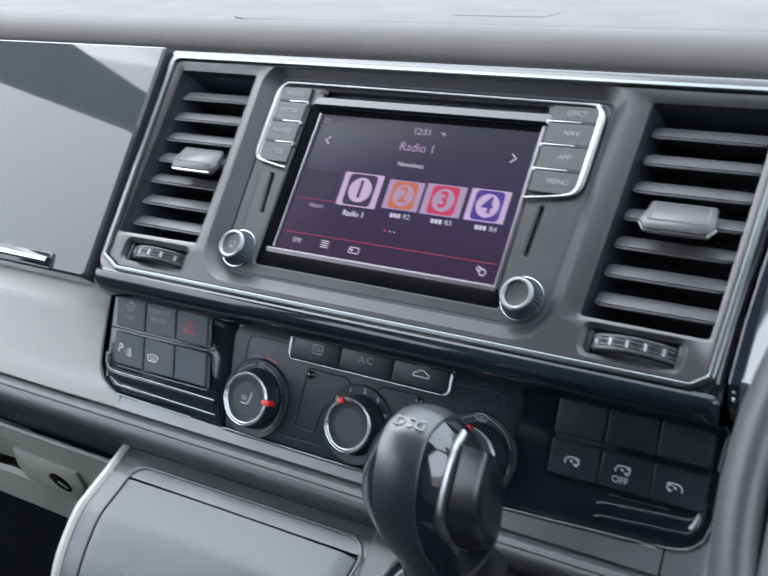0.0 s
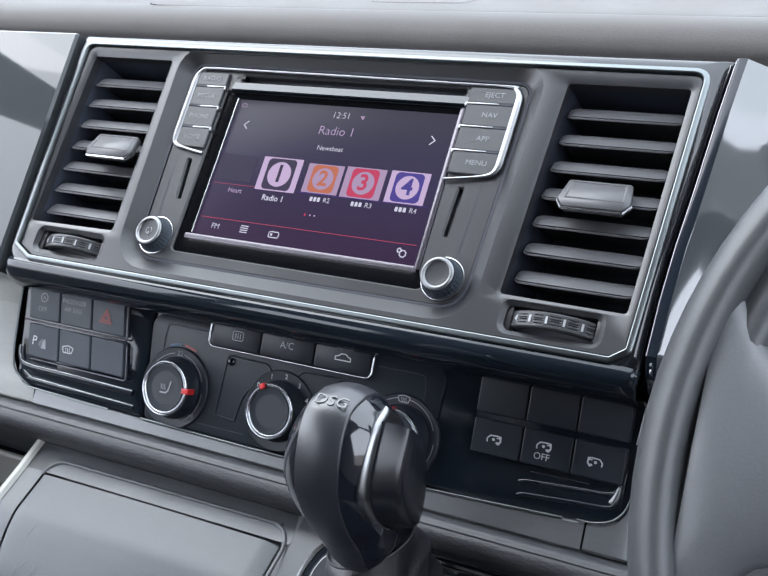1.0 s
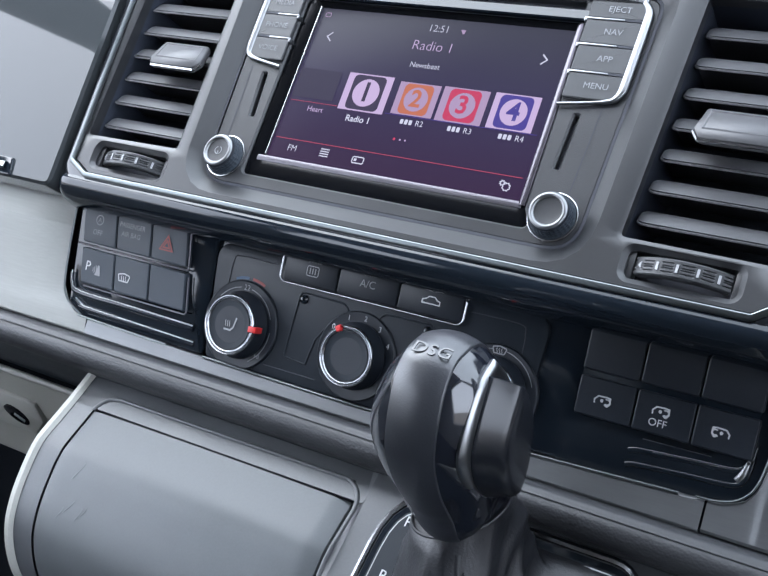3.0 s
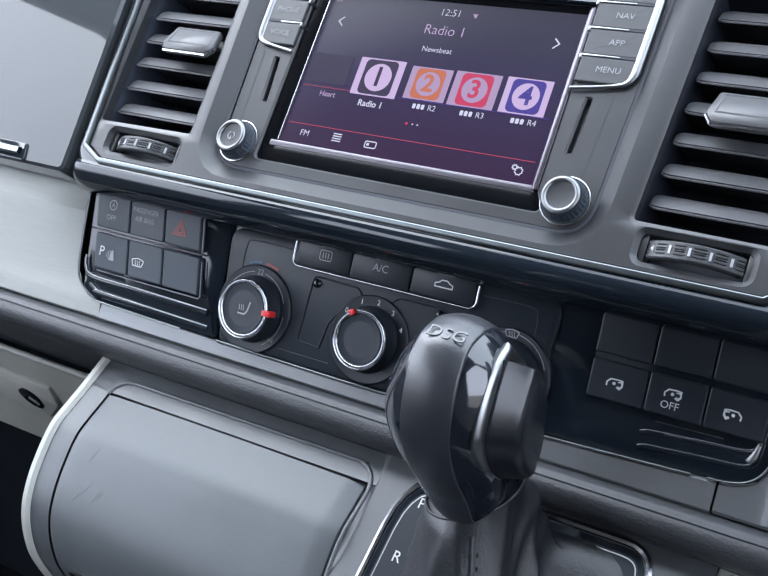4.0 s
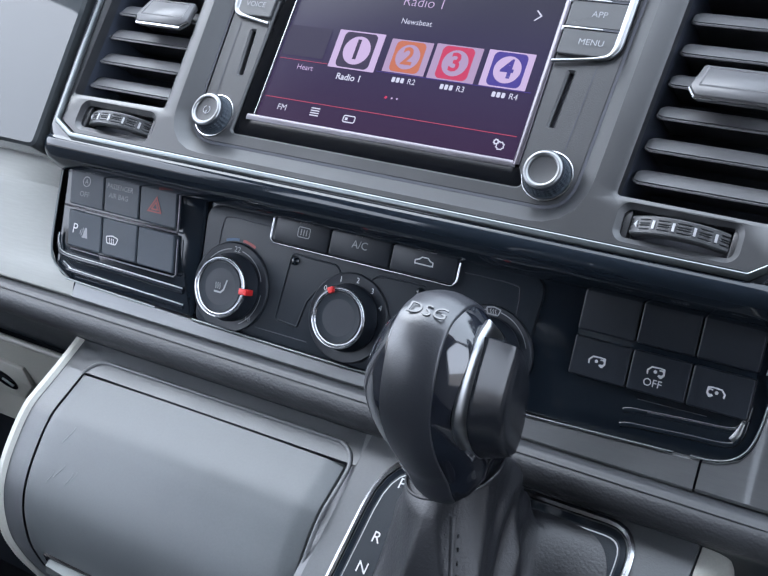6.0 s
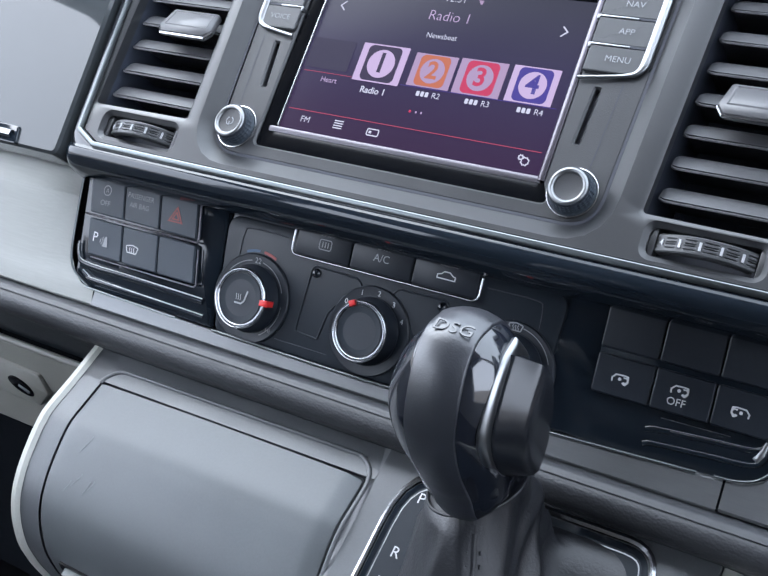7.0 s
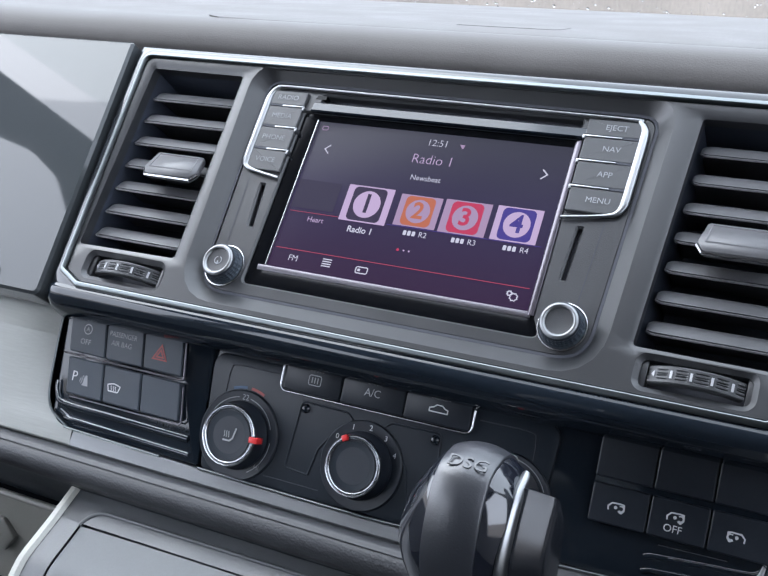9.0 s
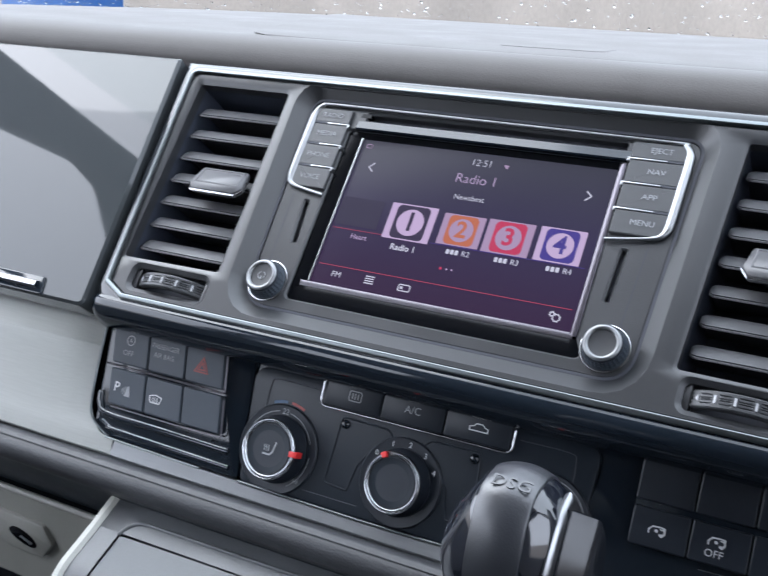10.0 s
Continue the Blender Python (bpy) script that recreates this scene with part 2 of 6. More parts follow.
def prism(bm, pts, y0, y1, b=0.0004, dome=0.0):
    """A solid with the outline pts, front at y0, with a two-step rounded front edge."""
    r0 = ring(bm, pts, y1)
    r1 = ring(bm, pts, y0 + b)
    r2 = ring(bm, offset(pts, -b * 0.35), y0 + b * 0.35)
    r3 = ring(bm, offset(pts, -b), y0)
    bridge(bm, r0, r1), bridge(bm, r1, r2), bridge(bm, r2, r3)
    if dome:
        cx = sum(p[0] for p in pts) / len(pts)
        cz = sum(p[1] for p in pts) / len(pts)
        prev = r3
        for k in (0.6, 0.25):
            nxt = ring(bm, [(cx + (p[0] - cx) * k, cz + (p[1] - cz) * k) for p in pts], y0 - dome * (1 - k * k))
            bridge(bm, prev, nxt)
            prev = nxt
        bm.faces.new(prev)
    else:
        bm.faces.new(r3)
    bm.faces.new(list(reversed(r0)))
    return bm


def bead(bm, path, prof, y, closed=True):
    """A moulding along a line in the x-z plane. prof: (sideways, out) pairs."""
    rings = [ring(bm, offset(path, a, closed), y - o) for a, o in prof]
    for p, q in zip(rings, rings[1:]):
        bridge(bm, p, q, closed)
    if not closed and len(rings) > 2:
        bm.faces.new([r[0] for r in rings])
        bm.faces.new([r[-1] for r in reversed(rings)])
    return bm


def half_round(w, h, n=4):
    return [(-w / 2 * math.cos(math.pi * i / (2 * n)), h * math.sin(math.pi * i / (2 * n))) for i in range(n)] + \
           [(w / 2 * math.sin(math.pi * i / (2 * n)), h * math.cos(math.pi * i / (2 * n))) for i in range(n + 1)]


def lathe(bm, prof, cx=0.0, cz=0.0, n=40, wob=None):
    """Turned about a line along y through (cx, cz); prof: (radius, y) pairs. The ends are closed."""
    rings = []
    for k, (r, y) in enumerate(prof):
        rings.append([bm.verts.new((cx + (r + (wob(i, k) if wob else 0)) * math.cos(2 * math.pi * i / n), y,
                                    cz + (r + (wob(i, k) if wob else 0)) * math.sin(2 * math.pi * i / n))) for i in range(n)])
    for p, q in zip(rings, rings[1:]):
        bridge(bm, p, q)
    bm.faces.new(rings[0])
    bm.faces.new(list(reversed(rings[-1])))
    return bm


def loft(bm, rows_, closed=False, caps=False):
    vs = [[bm.verts.new(p) for p in row] for row in rows_]
    for p, q in zip(vs, vs[1:]):
        bridge(bm, p, q, closed)
    if caps:
        bm.faces.new(vs[0])
        bm.faces.new(list(reversed(vs[-1])))
    return bm


def box(bm, x0, x1, y0, y1, z0, z1, b=0.0):
    r = bmesh.ops.create_cube(bm, size=1.0, matrix=Matrix.Translation(((x0 + x1) / 2, (y0 + y1) / 2, (z0 + z1) / 2)) @ Matrix.Diagonal((x1 - x0, y1 - y0, z1 - z0, 1)))
    if b:
        es = list({e for v in r["verts"] for e in v.link_edges})
        bmesh.ops.bevel(bm, geom=es, offset=b, segments=2, affect="EDGES", profile=0.5)
    return bm


def nb():
    return bmesh.new()


def text(name, words, size, x, z, y, material, parent, align="CENTER", thick=0.0, squeeze=1.0, label="", matrix=None, bold=0.0):
    """Lettering on a face that looks along -y."""
    cu = bpy.data.curves.new(name, "FONT")
    cu.body, cu.size, cu.align_x, cu.align_y, cu.extrude = words, size, align, "CENTER", thick
    cu.resolution_u, cu.offset = 3, bold
    tmp = new("tmp", cu)
    dg = bpy.context.evaluated_depsgraph_get()
    me = bpy.data.meshes.new_from_object(tmp.evaluated_get(dg))
    bpy.data.objects.remove(tmp)
    bpy.data.curves.remove(cu)
    me.name = name
    me.materials.clear()
    me.materials.append(material)
    me.transform((matrix or Matrix.Identity(4)) @ Matrix.Translation((x, y, z)) @ pose(0, 0, 0, 90) @ Matrix.Diagonal((squeeze, 1, 1, 1)))
    ob = new(name, me)
    ob.parent = parent
    if label:
        tagged(ob, label)
    return ob


def extrude_x(bm, prof, xs):
    """A (y, z) outline carried along x."""
    return loft(bm, [[(x, y, z) for y, z in prof] for x in xs])


def smooth_line(pts, n=6):
    """Catmull-Rom through the points."""
    out = []
    p = [Vector(q) for q in pts]
    p = [p[0] * 2 - p[1]] + p + [p[-1] * 2 - p[-2]]
    for i in range(1, len(p) - 2):
        for j in range(n):
            t = j / n
            out.append(tuple(0.5 * (2 * p[i] + (p[i + 1] - p[i - 1]) * t + (2 * p[i - 1] - 5 * p[i] + 4 * p[i + 1] - p[i + 2]) * t * t
                                    + (3 * p[i] - p[i - 1] - 3 * p[i + 1] + p[i + 2]) * t ** 3)))
    out.append(tuple(p[-2]))
    return out


# ---- cab shell and surroundings ----
def shell(name, bm, material, label, category="wall", m=CAR):
    ob = link(name, bm, material, None, "", 30, m)
    return tagged(ob, label, category, "", "structure")


shell("floor", box(nb(), -0.95, 0.95, -3.6, 0.53, -0.82, -0.77), CARPET, "carpeted floor of the van, darkened for the footwell shade", "floor")
shell("ceiling", box(nb(), -0.95, 0.95, -3.6, -0.36, 0.79, 0.84, 0.01), HEAD, "pale grey headlining under the van roof", "ceiling")
bm = nb()
box(bm, -0.95, 0.95, -3.65, -3.60, -0.82, 0.84)
shell("wall_back", bm, TRIMGREY, "grey trimmed rear wall of the van", "wall")
shell("wall_front", box(nb(), -0.95, 0.95, 0.48, 0.53, -0.82, 0.055), VOID, "bulkhead below the windscreen, near-black for the footwell shade", "wall")


def side_wall(name, x, label, sill, nose, extra):
    """A side of the van with its window openings, drawn in y and z."""
    t = Matrix.Translation((x, 0, 0)) @ pose(0, 0, 0, 0, 0, 90)
    bm = nb()
    front = rounded([(-1.08, sill), (nose, sill), (-0.36, 0.665), (-0.42, 0.70), (-1.08, 0.70)], [0.06, 0.03, 0.08, 0.05, 0.06])
    plate(bm, [(-3.65, -0.82), (0.54, -0.82), (0.54, -0.06), (-0.48, 0.84), (-3.65, 0.84)],
          [front] + extra, -0.03, 0.03, 0.004)
    return shell(name, bm, TRIMGREY, label, "side wall", CAR @ t)


side_wall("wall_left", -0.96, "grey trimmed passenger side of the van with windows", -0.18, 0.35, [rr(-2.20, -1.28, -0.10, 0.64, 0.08)])
side_wall("wall_right", 0.96, "grey trimmed driver side of the van with its door window", -0.28, 0.46, [])

shell("trim", box(nb(), -0.90, 0.90, -0.50, -0.35, 0.750, 0.80, 0.02), HEADER, "grey trim above the windscreen", "trim")
wind = nb()
loft(wind, [[(x, 0.485 - 0.09 * (x / 0.93) ** 2 - z + 0.06, z) for x in np.linspace(-0.93, 0.93, 15)] for z in (0.055, 0.3, 0.55, 0.80)])
screen = shell("window_1", wind, GLASS, "rain-spotted curved windscreen glass", "windscreen")
screen.visible_shadow = False

bmg = nb()
bmesh.ops.create_grid(bmg, x_segments=40, y_segments=40, size=400)
link("ground", bmg, GRAVEL, None, "", 0)
tagged(bpy.data.objects["ground"], "pale wet gravel ground outside the van", "ground", "", "structure")
shell("wall_outside", box(nb(), -14, 12, 7.5, 7.8, -1.35, 1.0, 0.02), PANEL_OUT, "beige roughcast wall outside the windscreen", "wall")

# ---- dashboard body ----
top_prof = smooth_line([(0.074, 0.0560), (0.0605, 0.0590), (0.0585, 0.0630), (0.0582, 0.0675), (0.0605, 0.0728), (0.0660, 0.0778), (0.0760, 0.0806), (0.092, 0.0815), (0.14, 0.0822), (0.25, 0.083), (0.36, 0.083), (0.44, 0.0815), (0.462, 0.079)], 6)


def dash_depth(x):
    """How far the top reaches towards the windscreen."""
    d = max(0.0, abs(x + 0.05) - 0.22)
    return 0.462 - 1.4 * d * d - 16 * d ** 4


def dash_top(y):
    return float(np.interp(y, [p[0] for p in top_prof[12:]], [p[1] for p in top_prof[12:]]))


bm = nb()
loft(bm, [[(x, y if y < 0.14 else 0.14 + (y - 0.14) * max(0.02, (dash_depth(x) - 0.14) / 0.322), z) for y, z in top_prof + [(0.462, 0.02), (0.064, 0.02)]] for x in np.linspace(-0.66, 0.66, 45)], closed=False)
dash = thing("dashboard", CAR, "dark grey moulded van dashboard below the windscreen", "dashboard", kind="structure")
part("top_pad", bm, TOP, dash, "grained grey dashboard top")
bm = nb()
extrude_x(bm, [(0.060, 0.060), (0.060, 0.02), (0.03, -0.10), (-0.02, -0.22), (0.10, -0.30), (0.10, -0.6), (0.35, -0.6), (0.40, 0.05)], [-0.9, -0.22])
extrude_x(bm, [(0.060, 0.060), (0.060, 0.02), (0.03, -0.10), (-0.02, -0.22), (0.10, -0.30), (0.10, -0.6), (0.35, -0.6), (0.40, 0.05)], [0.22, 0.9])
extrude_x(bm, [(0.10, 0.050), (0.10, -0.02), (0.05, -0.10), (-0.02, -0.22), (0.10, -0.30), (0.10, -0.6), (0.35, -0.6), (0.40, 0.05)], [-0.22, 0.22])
# carrier coloured with the footwell's shade
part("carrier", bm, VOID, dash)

# cover of the tray on top, and a slim flush cap in it
tray = thing("tray_cover", CAR, "pale grey cover set into the dashboard top", "tray cover")


def cover_left(y):
    return -0.1860 - 0.42 * (y - 0.083) - 0.010 * max(0.0, 1 - (y - 0.083) / 0.008) ** 2 * -1.0


bm = nb()
ys_ = [0.0832, 0.0835, 0.0845, 0.087, 0.091, 0.10, 0.12, 0.16, 0.20, 0.26, 0.32, 0.38, 0.43]
rows_ = []
for k, y in enumerate(ys_):
    xl = cover_left(y)
    up = (-0.0002, 0.0, 0.0001, 0.0003, 0.0005, 0.0007, 0.0008)[min(k, 6)]
    rows_.append([(xl - 0.0004, y, dash_top(y) - 0.001)] + [(xl + d_, y, dash_top(y) + up + 0.0006 * math.exp(-d_ / 0.02)) for d_ in (0.0, 0.0006, 0.003, 0.01, 0.03, 0.08)] + [(x, y, dash_top(y) + up) for x in np.linspace(-0.02, 0.40, 8)])
loft(bm, rows_)
part("cover", bm, TOP, tray)
bm = nb()
gap_ = [(cover_left(y), y, dash_top(y) + 0.0003, 0.0026 * max(0.12, 1 - (y - 0.083) / 0.10)) for y in np.linspace(0.0815, 0.40, 24)]
loft(bm, [[(x - w_, y, z), (x + 0.0001, y, z + 0.0001)] for x, y, z, w_ in gap_])
part("gap", bm, DARK, tray, "dark gap along the cover", 0)
bx = rr(-0.034, 0.0305, 0.117, 0.146, 0.006, 6)
bm = nb()
lo = [bm.verts.new((x, y, dash_top(y) + 0.0004)) for x, y in bx]
hi = [bm.verts.new((x, y, dash_top(y) + 0.00105)) for x, y in offset(bx, -0.0004)]
bridge(bm, lo, hi)
bm.faces.new(hi)
part("slot_cap", bm, TOP, tray)
bm = nb()
oa, ob_ = offset(bx, 0.00035), offset(bx, -0.0001)
bridge(bm, [bm.verts.new((x, y, dash_top(y) + 0.00088)) for x, y in oa], [bm.verts.new((x, y, dash_top(y) + 0.00088)) for x, y in ob_])
part("cap_gap", bm, DARK, tray, smooth=0)

# ---- centre fascia ----
T, B = 78 * MM, -81.5 * MM
outer = rounded([(-196.5 * MM, B), (194.6 * MM, B), (195.1 * MM, -44 * MM), (196.6 * MM, -20 * MM), (198.8 * MM, 4 * MM), (202.6 * MM, 52 * MM), (205.4 * MM, T), (-205 * MM, T)], [10 * MM, 8 * MM, 4 * MM, 4 * MM, 4 * MM, 4 * MM, 1 * MM, 1 * MM])
rim = rounded([(-174.5 * MM, -76.5 * MM), (181.5 * MM, -76.2 * MM), (189.0 * MM, -70.6 * MM), (196.5 * MM, 69.0 * MM), (-195.0 * MM, 70.2 * MM), (-188.6 * MM, -69.5 * MM)],
              [3 * MM, 3 * MM, 3 * MM, 7 * MM, 7 * MM, 3 * MM])
fascia = thing("centre_fascia", PAN, "grey plastic centre fascia in a gloss black and chrome surround", "dashboard panel")


def reach(poly, a):
    """The point of a loop about the origin in the direction a."""
    d, best = Vector((math.cos(a), math.sin(a))), None
    for p, q in zip(poly, poly[1:] + poly[:1]):
        e = Vector(q) - Vector(p)
        den = d.x * e.y - d.y * e.x
        if abs(den) < 1e-12:
            continue
        t, u = (p[0] * e.y - p[1] * e.x) / den, (p[0] * d.y - p[1] * d.x) / den
        if t > 0 and -1e-6 <= u <= 1 + 1e-6 and (best is None or t > best):
            best = t
    return d * best


angles_ = sorted({round(math.atan2(z, x), 5) for x, z in outer + rim})
bm = nb()
rings = []
for f_, y_ in ((-0.10, -2.0), (-0.10, -9.3), (0.10, -9.6), (0.28, -9.4), (0.48, -8.8), (0.68, -7.7), (0.86, -6.2), (1.0, -4.4), (1.0, 8.0)):
    rings.append([bm.verts.new((v.x, y_ * MM, v.y)) for v in (reach(rim, a).lerp(reach(outer, a), f_) for a in angles_)])
for p_, q_ in zip(rings, rings[1:]):
    bridge(bm, p_, q_)
part("surround", bm, SURROUND, fascia, "gloss black rounded surround", 60)
part("chrome_frame", bead(nb(), rim, [(-1.7 * MM, -1 * MM), (-1.6 * MM, 1.1 * MM), (-1.3 * MM, 1.75 * MM), (-0.9 * MM, 1.95 * MM), (-0.3 * MM, 1.85 * MM), (0.9 * MM, 1.40 * MM), (1.3 * MM, 1.0 * MM), (1.5 * MM, -0.5 * MM)], -9.3 * MM),
     FRAME, fascia, "thin double chrome frame")
vent_l = rounded([(-186 * MM, -52.5 * MM), (-121.5 * MM, -51.5 * MM), (-123.5 * MM, 61.5 * MM), (-186 * MM, 61.8 * MM)], 2 * MM, 3)
vent_r = rounded([(122.5 * MM, -53.0 * MM), (184.0 * MM, -53.6 * MM), (189.5 * MM, 60.3 * MM), (129.0 * MM, 60.0 * MM)], 2 * MM, 3)
radio_o = rounded([(-104.5 * MM, -63.5 * MM), (103.5 * MM, -63.5 * MM), (109.5 * MM, 62.0 * MM), (-109.0 * MM, 63.5 * MM)], [16 * MM, 16 * MM, 9 * MM, 9 * MM])
slot_l = rr(-174 * MM, -125.2 * MM, -69.5 * MM, -57.3 * MM, 3 * MM)
slot_r = rr(128 * MM, 173.6 * MM, -69.8 * MM, -57.5 * MM, 3 * MM)
part("fascia_plate", plate(nb(), offset(rim, -1.6 * MM), [vent_l, vent_r, radio_o, slot_l, slot_r], -9.0 * MM, -1.8 * MM, 0.8 * MM,
                           [(2.2 * MM, 1.2 * MM), (2.2 * MM, 1.2 * MM), (8 * MM, 6.5 * MM), (2.5 * MM, 2 * MM), (2.5 * MM, 2 * MM)]), FASCIA, fascia)
# gloss lip rolling under the fascia
lip = smooth_line([(-0.0092, -0.0775), (-0.0100, -0.0805), (-0.0090, -0.0840), (-0.0060, -0.0872), (-0.0010, -0.0894), (0.010, -0.0905), (0.030, -0.0850)], 4)
bm = nb()
for s in (-1, 1):
    half_ = 0.1990 if s < 0 else 0.1925
    turn = [[(0.0025 + s * (half_ - 0.012 * u - 0.002 * i / len(lip)), y + 0.0055 * (1 - math.sqrt(1 - (1 - u) ** 2)), z) for i, (y, z) in enumerate(lip)] for u in (0.0, 0.04, 0.14, 0.3, 0.55, 1.0)]
    loft(bm, turn + [[(0.0025, y, z) for y, z in lip]])
part("lower_lip", bm, PIANO, fascia, "gloss black rolled lower lip")


def air_vent(xl0, xl1, xt0, xt1, tab_x, group):
    """Seven fixed blades and a sliding tab; xl, xt: the opening's ends at the bottom and at the top."""
    v = thing("air_vent", PAN, "dark grey air vent with seven blades and a sliding tab", "air vent", group)
    bm = nb()
    z0, z1 = -54 * MM, 62.5 * MM
    fr, bk = -2.6 * MM, 42 * MM
    o = [(xl0 - 1 * MM, z0), (xl1 + 1 * MM, z0), (xt1 + 1 * MM, z1), (xt0 - 1 * MM, z1)]
    a, b = ring(bm, o, fr), ring(bm, o, bk)
    bridge(bm, a, b)
    bm.faces.new(b)
    part("duct", bm, DUCT, v, "black duct behind the blades", 0)
    prof = [(0.028, 5.0 * MM), (0.0062, 5.4 * MM), (0.0042, 5.3 * MM), (0.0027, 4.9 * MM), (0.0016, 4.1 * MM), (0.0007, 3.0 * MM), (-0.0008, 0.4 * MM), (-0.0023, -2.1 * MM), (-0.0017, -2.35 * MM), (-0.0018, -2.65 * MM),
            (-0.0029, -2.9 * MM), (-0.0033, -3.4 * MM), (-0.0031, -3.9 * MM), (-0.0022, -4.0 * MM), (0.004, 0.2 * MM), (0.028, 3.0 * MM)]
    for k in range(7):
        zc = (47.2 - 14.75 * k) * MM
        f = (zc - z0) / (z1 - z0)
        x0, x1 = xl0 + (xt0 - xl0) * f + 1.5 * MM, xl1 + (xt1 - xl1) * f - 0.5 * MM
        bm = nb()
        rows_ = []
        ends = (0.0, 0.25, 0.7, 1.4, 2.3, 3.4, 4.6)
        for u, x in [(u, x0 + u * MM) for u in ends] + [(u, x1 - u * MM) for u in reversed(ends)]:
            back = 4.6 * MM * (1 - math.sqrt(max(0.0, 1 - (1 - u / 4.6) ** 2)))
            row = []
            for y, z in prof:
                low = min(1.0, max(0.0, (5.0 * MM - z) / (9.0 * MM))) if y < 0.01 else 0.25
                row.append((x, y + 0.62 * back * low + (0.25 * back if y < 0.01 else 0.0), zc + z + 0.80 * back * low - 0.34 * back * (1 - low)))
            rows_.append(row)
        loft(bm, rows_, closed=True, caps=True)
        part("blade", bm, SLAT, v, smooth=50)
    # tab on the middle blade
    zc = 2.2 * MM
    bm = nb()
    w0, w1 = 15.6 * MM, 18.0 * MM
    pts = [(-w0, 0.0), (w0, 0.0), (w1, 0.72), (w1 - 3.2 * MM, 1.0), (-w1 + 3.2 * MM, 1.0), (-w1, 0.72)]

    def slope(x, q, t):
        """A point of the tilted tab, q from its upper to its lower edge, t below its face."""
        return (tab_x + x, -0.0065 - 0.0060 * q + 0.92 * t, zc + 7.6 * MM - 16.2 * MM * q - 0.39 * t)

    hi = [bm.verts.new(slope(x * 0.95, 0.03 + q * 0.94, 0)) for x, q in pts]
    mid = [bm.verts.new(slope(x, q, 0.9 * MM)) for x, q in pts]
    lo = [bm.verts.new(slope(x * 0.97, q, 4.5 * MM)) for x, q in pts]
    bridge(bm, lo, mid), bridge(bm, mid, hi)
    bm.faces.new(hi), bm.faces.new(list(reversed(lo)))
    bmesh.ops.bevel(bm, geom=[e for e in bm.edges], offset=0.45 * MM, segments=2, affect="EDGES")
    tab = part("tab", bm, SLAT, v, "grey sliding vent tab", 50)
    frame_ = rounded([(-13.2 * MM, 0.10), (13.2 * MM, 0.10), (14.2 * MM, 0.70), (-14.2 * MM, 0.70)], 0.0)
    bm = nb()
    for ka, kb in ((0, 1), (1, 2), (2, 3), (3, 0)):
        a_, c_ = frame_[ka], frame_[kb]
        dx, dq = (0.0, 0.035) if ka % 2 == 0 else (0.6 * MM, 0.0)
        loft(bm, [[slope(x - dx, q - dq, -0.02 * MM), slope(x, q, -0.28 * MM), slope(x + dx, q + dq, -0.02 * MM)] for x, q in (a_, c_)])
    part("tab_inset", bm, SLAT, tab)
    bm = nb()
    loft(bm, [[slope(x * 1.01, q + 0.01, 1.0 * MM), slope(x * 1.025, q + 0.05, 1.6 * MM), slope(x * 1.01, q + 0.02, 2.6 * MM)] for x, q in pts[2:]])
    part("chrome_edge", bm, CHROME, tab, "chrome edge")
    return v


air_vent(-186 * MM, -121.5 * MM, -186 * MM, -123.5 * MM, -144.5 * MM, "centre air vents")
air_vent(122.5 * MM, 184 * MM, 129 * MM, 189.5 * MM, 157 * MM, "centre air vents")


